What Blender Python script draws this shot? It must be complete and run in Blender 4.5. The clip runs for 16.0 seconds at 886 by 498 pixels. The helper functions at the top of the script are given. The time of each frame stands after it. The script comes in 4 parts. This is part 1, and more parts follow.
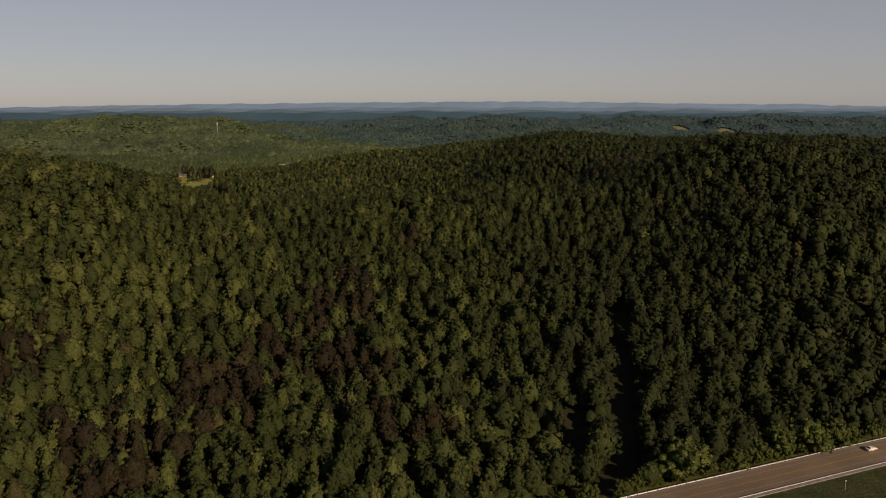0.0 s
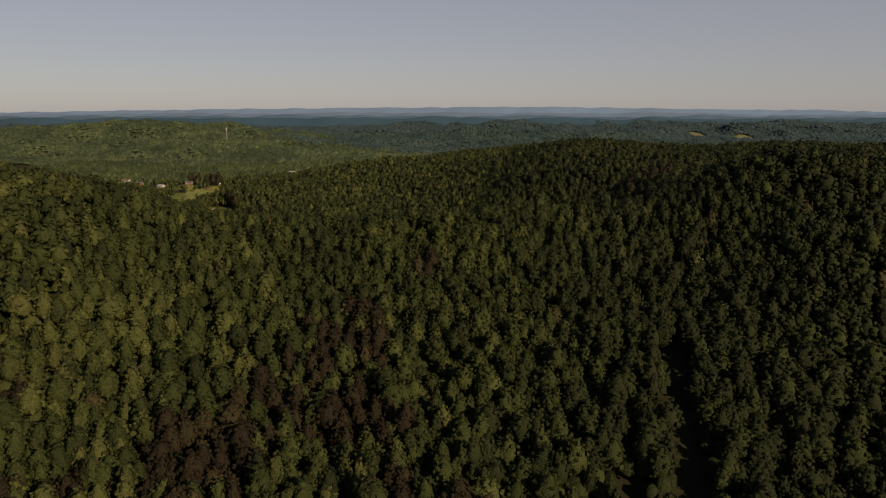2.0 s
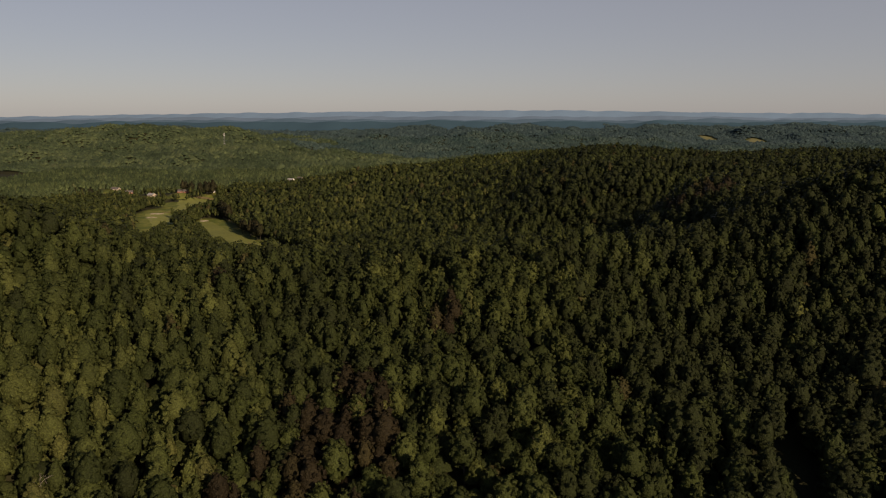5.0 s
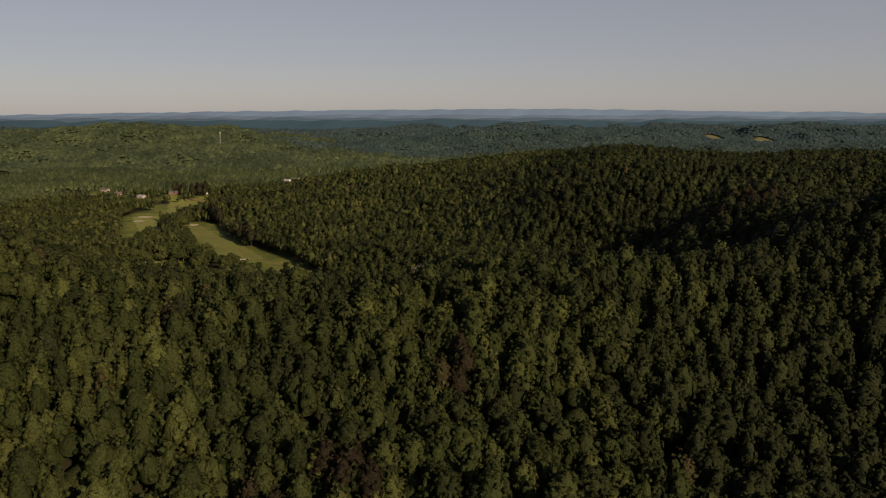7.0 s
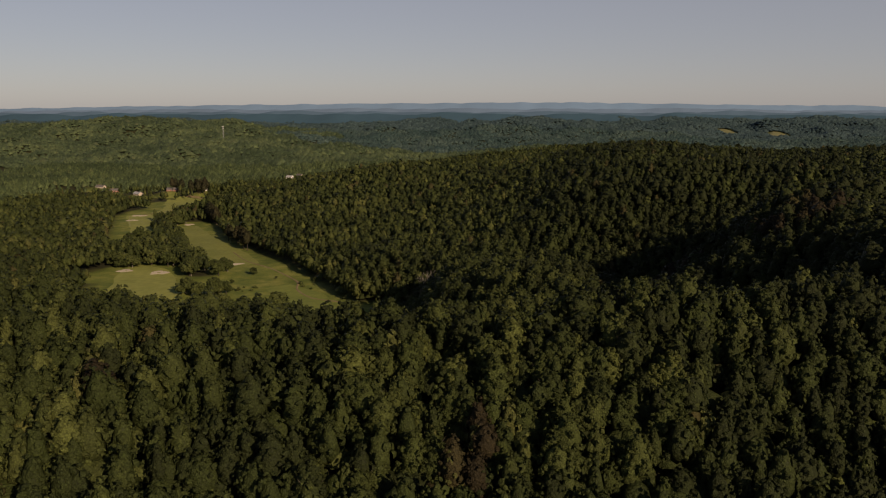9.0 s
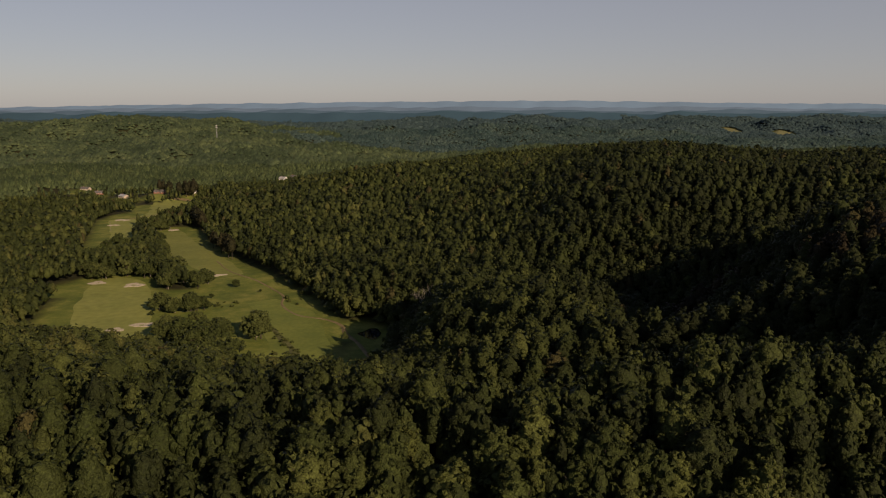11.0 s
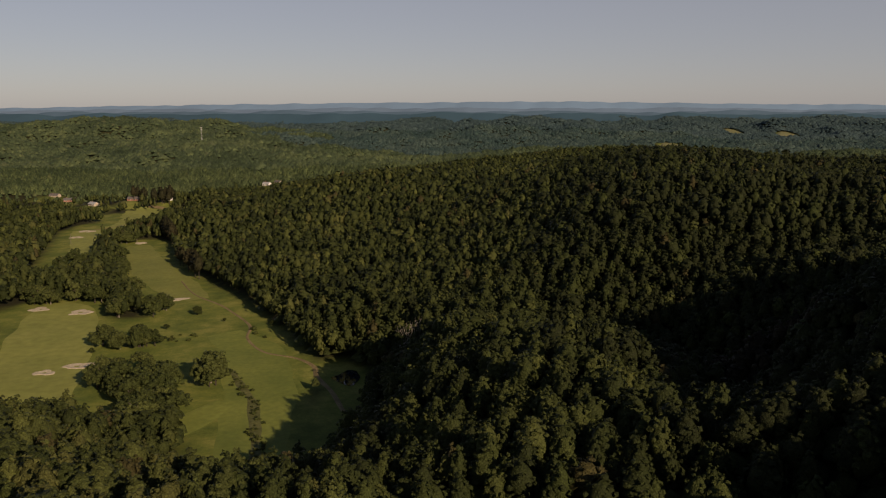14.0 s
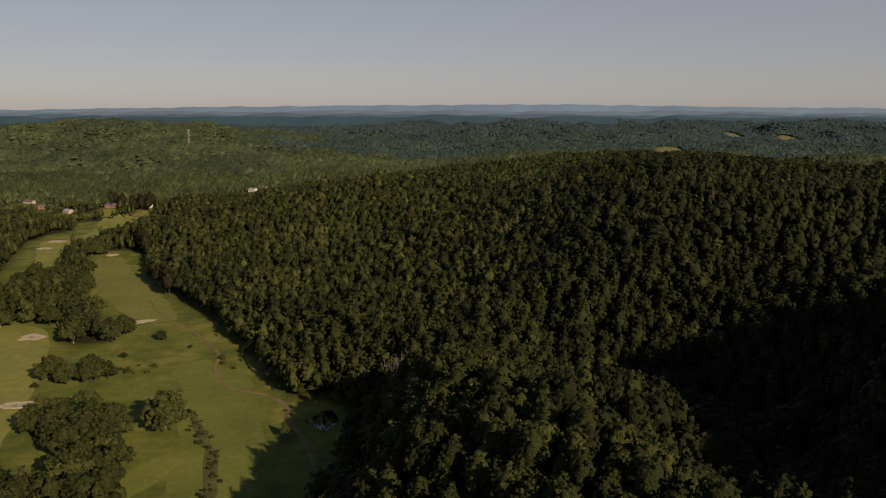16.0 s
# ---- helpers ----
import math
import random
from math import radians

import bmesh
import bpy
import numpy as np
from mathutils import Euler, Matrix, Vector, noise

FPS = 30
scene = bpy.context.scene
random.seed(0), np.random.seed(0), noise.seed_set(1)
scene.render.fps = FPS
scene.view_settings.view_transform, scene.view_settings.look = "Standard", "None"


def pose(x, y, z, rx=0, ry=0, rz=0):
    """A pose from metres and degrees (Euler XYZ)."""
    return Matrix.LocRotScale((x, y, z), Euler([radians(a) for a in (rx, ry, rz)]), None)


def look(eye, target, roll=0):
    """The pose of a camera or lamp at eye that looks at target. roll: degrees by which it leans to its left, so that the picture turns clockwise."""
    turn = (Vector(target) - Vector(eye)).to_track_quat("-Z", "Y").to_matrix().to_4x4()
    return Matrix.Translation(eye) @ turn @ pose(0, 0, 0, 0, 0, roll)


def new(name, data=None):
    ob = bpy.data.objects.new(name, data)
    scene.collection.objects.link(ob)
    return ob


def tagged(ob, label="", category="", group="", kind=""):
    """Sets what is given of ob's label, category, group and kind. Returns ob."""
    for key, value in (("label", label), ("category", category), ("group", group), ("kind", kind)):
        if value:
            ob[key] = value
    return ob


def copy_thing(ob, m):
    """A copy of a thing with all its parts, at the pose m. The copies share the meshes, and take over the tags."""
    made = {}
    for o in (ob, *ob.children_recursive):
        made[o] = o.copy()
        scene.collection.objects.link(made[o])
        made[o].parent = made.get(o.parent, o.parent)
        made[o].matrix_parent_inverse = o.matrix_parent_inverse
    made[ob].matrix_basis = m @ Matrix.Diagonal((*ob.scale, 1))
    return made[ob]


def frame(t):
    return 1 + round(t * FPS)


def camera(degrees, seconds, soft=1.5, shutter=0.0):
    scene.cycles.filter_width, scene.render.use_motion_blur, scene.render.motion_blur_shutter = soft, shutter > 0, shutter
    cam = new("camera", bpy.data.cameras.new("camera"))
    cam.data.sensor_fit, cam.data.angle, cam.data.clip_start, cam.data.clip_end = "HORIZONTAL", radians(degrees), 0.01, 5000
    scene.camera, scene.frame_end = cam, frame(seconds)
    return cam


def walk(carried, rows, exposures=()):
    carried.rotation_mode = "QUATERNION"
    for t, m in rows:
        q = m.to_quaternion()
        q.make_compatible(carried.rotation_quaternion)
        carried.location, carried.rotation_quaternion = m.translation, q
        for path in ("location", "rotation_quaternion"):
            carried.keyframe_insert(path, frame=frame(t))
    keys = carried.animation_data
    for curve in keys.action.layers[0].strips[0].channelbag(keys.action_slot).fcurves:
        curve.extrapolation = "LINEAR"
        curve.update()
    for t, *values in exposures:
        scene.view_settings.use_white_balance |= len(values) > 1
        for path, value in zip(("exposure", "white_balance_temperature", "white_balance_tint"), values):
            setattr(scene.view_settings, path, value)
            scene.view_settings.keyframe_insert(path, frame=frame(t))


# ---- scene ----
# ---------------------------------------------------------------- camera
cam = camera(59.5, 16.0, soft=1.15)
METRES, EYE, TILT, LEAN, TURN = 450.0, 150.0, -10.6, 0.0, 0.0
ROWS = [
    (0.0, 0.0, 0.0, 0.0, -0.0, 0.0, -0.0),
    (0.5, -0.0024, 0.0275, 0.005, 0.24, 0.09, -0.09),
    (1.0, -0.0055, 0.0563, 0.0104, 0.48, 0.21, -0.17),
    (1.5, -0.0092, 0.0862, 0.0161, 0.66, 0.31, -0.21),
    (2.0, -0.013, 0.1167, 0.0221, 0.8, 0.38, -0.22),
    (2.5, -0.0168, 0.1474, 0.028, 0.91, 0.45, -0.2),
    (3.0, -0.0206, 0.1785, 0.034, 0.99, 0.54, -0.19),
    (3.5, -0.0242, 0.2093, 0.0401, 1.05, 0.57, -0.17),
    (4.0, -0.0272, 0.2406, 0.0461, 1.08, 0.6, -0.14),
    (6.5, -0.0379, 0.3997, 0.0754, 0.97, 0.65, -0.23),
    (7.0, -0.0392, 0.431, 0.0811, 1.12, 0.53, -0.23),
    (7.5, -0.0405, 0.4622, 0.0869, 1.33, 0.36, -0.29),
    (8.0, -0.0417, 0.4935, 0.0928, 1.51, 0.24, -0.34),
    (8.5, -0.0426, 0.5246, 0.0986, 1.63, 0.15, -0.34),
    (9.0, -0.0434, 0.5556, 0.1043, 1.72, 0.07, -0.35),
    (11.5, -0.0447, 0.7067, 0.1319, 1.71, -0.04, -0.3),
    (12.0, -0.0448, 0.7369, 0.1374, 1.66, -0.03, -0.3),
    (12.5, -0.0447, 0.7672, 0.1429, 1.57, -0.04, -0.26),
    (13.0, -0.0446, 0.7972, 0.1486, 1.51, -0.04, -0.25),
    (13.5, -0.0439, 0.8278, 0.154, 1.5, -0.01, -0.25),
    (14.0, -0.0433, 0.8579, 0.1597, 1.43, 0.03, -0.24),
    (14.5, -0.0426, 0.8884, 0.165, 1.34, 0.1, -0.25),
    (15.0, -0.0421, 0.9184, 0.1709, 1.29, 0.14, -0.29),
    (15.5, -0.0412, 0.9512, 0.1768, 1.2, 0.19, -0.26),
    (16.0, -0.0405, 0.9812, 0.1822, 1.12, 0.23, -0.28),
]
walk(cam, [(t, pose(0, 0, EYE, TILT, LEAN, TURN) @ pose(METRES * x, METRES * y, METRES * z, 90 + pitch, roll, yaw)) for t, x, y, z, yaw, pitch, roll in ROWS],
     exposures=[(0.0, -0.2, 7000, 22)])

# ---------------------------------------------------------------- light
SUN_AZ, SUN_EL = 141.0, 23.5      # degrees clockwise from +y, degrees up
world = bpy.data.worlds.new("world")
scene.world = world
world.use_nodes = True
wn = world.node_tree
sky = wn.nodes.new("ShaderNodeTexSky")
sky.sky_type = "NISHITA"
sky.sun_disc = False
sky.sun_elevation, sky.sun_rotation = radians(SUN_EL), radians(SUN_AZ)
sky.altitude, sky.air_density, sky.dust_density, sky.ozone_density = 1900.0, 0.9, 2.2, 0.5
veil = wn.nodes.new("ShaderNodeMix")      # haze, thick at the horizon and thinning upwards
veil.data_type = "RGBA"
veil.inputs[7].default_value = (6.1, 6.5, 6.8, 1)
upward, split, thin = wn.nodes.new("ShaderNodeTexCoord"), wn.nodes.new("ShaderNodeSeparateXYZ"), wn.nodes.new("ShaderNodeValToRGB")
thin.color_ramp.elements.new(0.4)
for el, (p, c) in zip(thin.color_ramp.elements, ((0.0, 0.54), (0.20, 0.52), (0.5, 0.0))):
    el.position, el.color = p, (c, c, c, 1)
wn.links.new(upward.outputs["Generated"], split.inputs[0])
wn.links.new(split.outputs[2], thin.inputs[0])
wn.links.new(thin.outputs[0], veil.inputs[0])
wn.links.new(sky.outputs[0], veil.inputs[6])
wn.links.new(veil.outputs[2], wn.nodes["Background"].inputs[0])
wn.nodes["Background"].inputs[1].default_value = 0.067
sun_data = bpy.data.lights.new("sun", "SUN")
sun_data.energy, sun_data.angle, sun_data.color = 5.0, radians(0.5), (1.0, 0.82, 0.58)
sun = new("sun", sun_data)
to_sun = Vector((math.sin(radians(SUN_AZ)) * math.cos(radians(SUN_EL)), math.cos(radians(SUN_AZ)) * math.cos(radians(SUN_EL)), math.sin(radians(SUN_EL))))
sun.matrix_world = look(to_sun * 900, (0, 0, 0))

# ---------------------------------------------------------------- materials
def principled(name, rough=0.8, spec=0.3, metal=0.0):
    m = bpy.data.materials.new(name)
    m.use_nodes = True
    b = m.node_tree.nodes["Principled BSDF"]
    b.inputs["Roughness"].default_value = rough
    b.inputs["Specular IOR Level"].default_value = spec
    b.inputs["Metallic"].default_value = metal
    return m, m.node_tree, b


def noise_node(nt, scale, detail=4.0, coords="Object", rough=0.55):
    tc = nt.nodes.new("ShaderNodeTexCoord")
    n = nt.nodes.new("ShaderNodeTexNoise")
    n.inputs["Scale"].default_value, n.inputs["Detail"].default_value, n.inputs["Roughness"].default_value = scale, detail, rough
    nt.links.new(tc.outputs[coords], n.inputs["Vector"])
    return n


def ramp(nt, fac, stops):
    r = nt.nodes.new("ShaderNodeValToRGB")
    e = r.color_ramp.elements
    while len(e) < len(stops):
        e.new(0.5)
    for el, (p, c) in zip(e, stops):
        el.position, el.color = p, (*c, 1)
    nt.links.new(fac, r.inputs[0])
    return r


def mixed(nt, fac, a, b, mode="MIX"):
    x = nt.nodes.new("ShaderNodeMix")
    x.data_type, x.blend_type = "RGBA", mode
    for sock, v in ((x.inputs[0], fac), (x.inputs[6], a), (x.inputs[7], b)):
        if hasattr(v, "links"):
            nt.links.new(v, sock)
        else:
            sock.default_value = v if isinstance(v, float) else (*v, 1)
    return x.outputs[2]


def bumped(nt, b, height, strength, distance):
    k = nt.nodes.new("ShaderNodeBump")
    k.inputs["Strength"].default_value, k.inputs["Distance"].default_value = strength, distance
    nt.links.new(height, k.inputs["Height"])
    nt.links.new(k.outputs[0], b.inputs["Normal"])


def two_tone(name, a, b, scale, fine=0.0, rough=0.85, spec=0.2, bump=0.0, dist=0.05, deep=0.34):
    """A mottled surface: two colours over a coarse noise, darkened and lightened by a fine one, with relief."""
    m, nt, p = principled(name, rough, spec)
    n = noise_node(nt, scale, 5)
    c = ramp(nt, n.outputs[0], [(0.32, a), (0.68, b)]).outputs[0]
    if fine:
        f = noise_node(nt, fine, 3)
        g = ramp(nt, f.outputs[0], [(0.3, (1 - deep,) * 3), (0.7, (1 + 0.8 * deep,) * 3)]).outputs[0]
        c = mixed(nt, 1.0, c, g, "MULTIPLY")
        if bump:
            bumped(nt, p, f.outputs[0], bump, dist)
    nt.links.new(c, p.inputs["Base Color"])
    return m


LEAF = [(0.0, (0.024, 0.031, 0.010)), (0.30, (0.037, 0.049, 0.013)), (0.58, (0.057, 0.070, 0.019)), (0.80, (0.091, 0.105, 0.028)),
        (0.90, (0.085, 0.079, 0.027)), (0.95, (0.032, 0.026, 0.012)), (1.0, (0.024, 0.019, 0.010))]
# far leaves: distance haze is mixed into these base colours, bluer band by band
FAR_HAZE_LEAF = [(0.0, (0.052, 0.076, 0.032)), (0.4, (0.079, 0.110, 0.046)), (0.84, (0.128, 0.165, 0.063)), (1.0, (0.114, 0.123, 0.055))]
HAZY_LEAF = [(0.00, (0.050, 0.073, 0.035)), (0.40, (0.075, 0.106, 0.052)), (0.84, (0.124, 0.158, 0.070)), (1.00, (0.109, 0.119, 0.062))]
DISTANT_HAZE_LEAF = [(0.0, (0.040, 0.074, 0.068)), (0.5, (0.062, 0.100, 0.086)), (0.84, (0.088, 0.130, 0.106)), (1.0, (0.080, 0.120, 0.100))]
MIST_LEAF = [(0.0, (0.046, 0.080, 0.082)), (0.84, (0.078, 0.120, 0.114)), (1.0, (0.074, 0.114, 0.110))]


def foliage(name, source, stops=LEAF, vary=1.0, relief=0.55, tuft=1.5, deep=0.8):
    """Leaves: the tree's own tint (a mesh attribute or the object's random number) picks a colour from the stops,
    islands vary it leaf by leaf.
    """
    m, nt, p = principled(name, 0.6, 0.12)
    if source == "attribute":
        a = nt.nodes.new("ShaderNodeAttribute")
        a.attribute_name = "tint"
        fac = a.outputs["Fac"]
    else:
        o = nt.nodes.new("ShaderNodeObjectInfo")
        k = nt.nodes.new("ShaderNodeMath")
        k.operation, k.inputs[1].default_value = "MULTIPLY", 0.74
        nt.links.new(o.outputs["Random"], k.inputs[0])
        fac = k.outputs[0]
    c = ramp(nt, fac, stops).outputs[0]
    g = nt.nodes.new("ShaderNodeNewGeometry")
    v = ramp(nt, g.outputs["Random Per Island"], [(0.0, (1 - 0.42 * vary,) * 3), (0.75, (1 + 0.12 * vary,) * 3), (1.0, (1 + 0.70 * vary, 1 + 0.72 * vary, 1 + 0.5 * vary))]).outputs[0]
    c = mixed(nt, 1.0, c, v, "MULTIPLY")
    # tufts of leaves, lighter at their middles; the shade in the gaps between them is painted dark
    tc, w = nt.nodes.new("ShaderNodeTexCoord"), nt.nodes.new("ShaderNodeTexNoise")
    w.inputs["Scale"].default_value, w.inputs["Detail"].default_value = 1.8 * tuft, 2.0
    nt.links.new(tc.outputs["Object"], w.inputs["Vector"])
    bend = nt.nodes.new("ShaderNodeVectorMath")
    bend.operation = "MULTIPLY_ADD"
    nt.links.new(w.outputs["Color"], bend.inputs[0])
    bend.inputs[1].default_value = (1.5 / tuft,) * 3
    nt.links.new(tc.outputs["Object"], bend.inputs[2])
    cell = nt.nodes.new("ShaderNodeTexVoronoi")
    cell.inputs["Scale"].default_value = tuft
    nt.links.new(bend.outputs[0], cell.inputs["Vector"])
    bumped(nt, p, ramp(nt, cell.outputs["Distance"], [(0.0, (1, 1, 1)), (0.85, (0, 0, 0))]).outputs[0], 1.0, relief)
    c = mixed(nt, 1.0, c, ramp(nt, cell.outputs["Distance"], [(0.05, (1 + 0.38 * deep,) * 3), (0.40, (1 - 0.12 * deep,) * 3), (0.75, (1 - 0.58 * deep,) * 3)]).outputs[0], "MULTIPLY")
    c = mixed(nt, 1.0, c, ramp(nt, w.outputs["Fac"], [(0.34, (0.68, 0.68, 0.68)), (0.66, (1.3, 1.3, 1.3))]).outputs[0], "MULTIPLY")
    nt.links.new(c, p.inputs["Base Color"])
    t = nt.nodes.new("ShaderNodeBsdfTranslucent")
    nt.links.new(mixed(nt, 1.0, c, (1.1, 1.2, 0.5), "MULTIPLY"), t.inputs[0])
    s = nt.nodes.new("ShaderNodeMixShader")
    s.inputs[0].default_value = 0.12
    nt.links.new(p.outputs[0], s.inputs[1])
    nt.links.new(t.outputs[0], s.inputs[2])
    nt.links.new(s.outputs[0], nt.nodes["Material Output"].inputs[0])
    return m


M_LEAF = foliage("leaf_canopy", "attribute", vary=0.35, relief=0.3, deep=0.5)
M_FAR = foliage("far_hazed_canopy", "attribute", FAR_HAZE_LEAF, 0.3, 0.6, 0.6, 0.7)
M_HAZY = foliage("far_hill_hazed_canopy", "attribute", HAZY_LEAF, 0.25, 0.6, 0.4, 0.5)
M_DISTANT = foliage("distant_hazed_canopy", "attribute", DISTANT_HAZE_LEAF, 0.2, 0.8, 0.25, 0.5)
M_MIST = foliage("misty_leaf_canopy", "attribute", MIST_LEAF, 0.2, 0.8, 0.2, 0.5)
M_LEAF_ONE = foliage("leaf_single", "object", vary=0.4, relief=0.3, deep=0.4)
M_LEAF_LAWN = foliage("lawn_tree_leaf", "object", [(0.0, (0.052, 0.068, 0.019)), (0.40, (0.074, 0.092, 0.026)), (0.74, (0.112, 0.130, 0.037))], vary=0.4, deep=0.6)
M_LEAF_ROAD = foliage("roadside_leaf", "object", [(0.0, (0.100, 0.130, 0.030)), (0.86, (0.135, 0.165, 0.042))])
M_BARK = two_tone("bark", (0.035, 0.030, 0.022), (0.075, 0.062, 0.048), 1.2, 9.0, bump=0.6)
M_PALE_BARK = two_tone("pale_bark", (0.15, 0.13, 0.10), (0.26, 0.23, 0.18), 1.0, 8.0, bump=0.5)
M_DEAD_WOOD = two_tone("bleached_wood", (0.22, 0.20, 0.16), (0.32, 0.29, 0.24), 1.0, 8.0, bump=0.5)
M_FAIRWAY = two_tone("mown_grass", (0.115, 0.146, 0.028), (0.182, 0.207, 0.041), 0.03, 0.3, bump=0.15, deep=0.14)
M_LAWN = two_tone("dry_mown_grass", (0.145, 0.165, 0.036), (0.210, 0.220, 0.053), 0.03, 0.3, bump=0.15, deep=0.14)
M_GREEN = two_tone("pale_mown_grass", (0.198, 0.216, 0.050), (0.240, 0.252, 0.062), 0.035, 0.16, bump=0.1, deep=0.16)
M_DITCH = two_tone("weedy_grass", (0.080, 0.088, 0.026), (0.125, 0.126, 0.042), 0.12, 0.6, bump=0.8, dist=0.4, deep=0.3)
M_VERGE = two_tone("verge_weeds", (0.029, 0.037, 0.010), (0.052, 0.058, 0.017), 0.15, 0.8, bump=0.8, dist=0.4, deep=0.35)
M_HAY = two_tone("hay_field", (0.150, 0.155, 0.064), (0.205, 0.198, 0.088), 0.02, 0.2)
M_SAND = two_tone("bunker_sand", (0.42, 0.36, 0.25), (0.52, 0.45, 0.32), 0.2, 1.5, bump=0.3)
M_DIRT = two_tone("dirt_track", (0.160, 0.122, 0.055), (0.230, 0.178, 0.085), 0.15, 1.2, bump=0.4)
M_ASPHALT = two_tone("worn_asphalt", (0.150, 0.112, 0.076), (0.195, 0.148, 0.104), 0.06, 2.0, bump=0.2)
M_GRAVEL = two_tone("gravel_shoulder", (0.16, 0.14, 0.12), (0.24, 0.21, 0.18), 0.3, 3.0, bump=0.6)
M_LINE = two_tone("road_paint", (0.24, 0.21, 0.17), (0.34, 0.31, 0.26), 0.5, 4.0)
M_YELLOW = two_tone("yellow_road_paint", (0.32, 0.20, 0.05), (0.38, 0.25, 0.07), 0.5, 4.0)
M_STEEL = principled("galvanised_steel", 0.45, 0.5, 0.8)[0]
M_STEEL.node_tree.nodes["Principled BSDF"].inputs["Base Color"].default_value = (0.5, 0.5, 0.5, 1)
M_WOOD = two_tone("weathered_wood", (0.14, 0.11, 0.08), (0.22, 0.18, 0.14), 1.5, 12.0, bump=0.4)


def water_material():
    m, nt, p = principled("pond_water", 0.04, 0.5)
    p.inputs["Base Color"].default_value = (0.008, 0.014, 0.02, 1)
    bumped(nt, p, noise_node(nt, 1.5, 3).outputs[0], 0.06, 0.05)
    return m


M_WATER = water_material()
# aerial haze is painted into the ridges' base colours, paler range by range
M_RIDGES = [two_tone("hazed_ridge", c, tuple(1.15 * q for q in c), 0.003, rough=1.0, spec=0.0) for c in ((0.044, 0.086, 0.116), (0.076, 0.126, 0.176), (0.124, 0.184, 0.256), (0.146, 0.228, 0.325))]


def ground_material():
    """Leaf litter under the woods; the mesh's grass value brings in rough grass on open ground."""
    m, nt, p = principled("woodland_floor", 0.9, 0.15)
    n, f = noise_node(nt, 0.04, 6, rough=0.7), noise_node(nt, 0.8, 4)
    litter = ramp(nt, n.outputs[0], [(0.3, (0.022, 0.020, 0.010)), (0.7, (0.034, 0.036, 0.013))]).outputs[0]
    grass = ramp(nt, n.outputs[0], [(0.36, (0.081, 0.110, 0.021)), (0.5, (0.132, 0.156, 0.030)), (0.64, (0.211, 0.215, 0.051))]).outputs[0]
    a = nt.nodes.new("ShaderNodeAttribute")
    a.attribute_name = "grass"
    c = mixed(nt, a.outputs["Fac"], litter, grass)
    c = mixed(nt, 1.0, c, ramp(nt, f.outputs[0], [(0.3, (0.85, 0.85, 0.85)), (0.7, (1.12, 1.12, 1.12))]).outputs[0], "MULTIPLY")
    nt.links.new(c, p.inputs["Base Color"])
    bumped(nt, p, f.outputs[0], 0.4, 0.25)
    return m


M_GROUND = ground_material()

# ---------------------------------------------------------------- the lie of the land
# hills and hollows: middle x, y, height, spread
NEAR_HILLS = [(-215, 410, 27, 80), (-100, 400, 14, 80), (10, 440, 4, 80), (110, 470, 20, 90), (-320, 480, 91, 120), (220, 500, 81, 120), (380, 520, 19, 150),
              (-20, 560, 38, 80), (70, 505, -15, 45), (120, 530, 14, 50), (200, 570, -24, 60), (-150, 440, 13, 60), (-60, 430, 28, 55), (35, 450, 23, 45),
              (0, 150, 13, 160), (150, 260, 12, 120), (-200, 200, 15, 160), (300, 280, -16, 160)]
# the hill at 212, 684 is added to cast shade into the ravine
RAVINE = [(80, 610, -30, 70), (130, 640, 41, 60), (420, 780, 74, 180), (-240, 600, 5, 90), (40, 680, 41, 60), (170, 800, -2, 80), (230, 950, 18, 130),
          (80, 890, 22, 80), (20, 970, -5, 90), (-60, 1080, -7, 110), (120, 1120, 68, 140), (260, 1250, -9, 200), (520, 1150, 66, 220), (125, 735, 36, 50),
          (110, 672, 24, 40), (95, 728, -56, 40), (150, 710, -35, 35), (85, 640, -35, 35), (125, 600, 10, 40), (-80, 650, -18, 50), (-30, 610, -5, 40),
          (40, 740, -8, 45), (212, 684, 26, 40), (-40, 748, 9, 26), (2, 690, -8, 26), (52, 524, -14, 25)]
FAR_HILLS = [(-150, 1350, 14, 140), (100, 1480, 25, 180), (350, 1600, 44, 220), (-660, 2350, 45, 220), (-1200, 3060, 52, 330), (-1000, 2300, -34, 300), (-350, 1850, -7, 220),
             (50, 1900, 28, 300), (-900, 1700, 16, 250), (-500, 1300, -4, 180), (-350, 2750, -14, 330), (360, 3420, 52, 230), (-140, 3380, 48, 210),
             (1240, 3950, 18, 200), (1900, 3950, 22, 220), (700, 3600, 20, 150), (820, 2650, 14, 120), (-346, 1685, 14, 45)]

# smaller knolls and dips of the slopes under the flight line; some are raised or sunk to place the shade
KNOLLS = [(-41, 687, 14, 80), (-121, 381, -8, 50), (-151, 1362, 18, 130), (82, 438, -7, 35), (42, 343, 7, 35), (-164, 966, 6, 130), (106, 814, -9, 60), (173, 383, 6, 35),
          (-41, 687, 1, 35), (-148, 613, 5, 35), (-71, 825, 4, 60), (-143, 296, -4, 35), (81, 400, -3, 35), (134, 330, 3, 50), (-19, 600, -3, 50), (-6, 361, 7, 25),
          (13, 442, 3, 25), (138, 943, 6, 60), (-10, 517, -22, 27), (35, 521, -15, 28), (82, 537, -8, 25), (68, 474, 12, 25), (-8, 550, -5, 22), (-34, 530, -12, 25), (28, 474, 3, 18), (195, 478, 14, 60), (78, 668, -24, 30)]

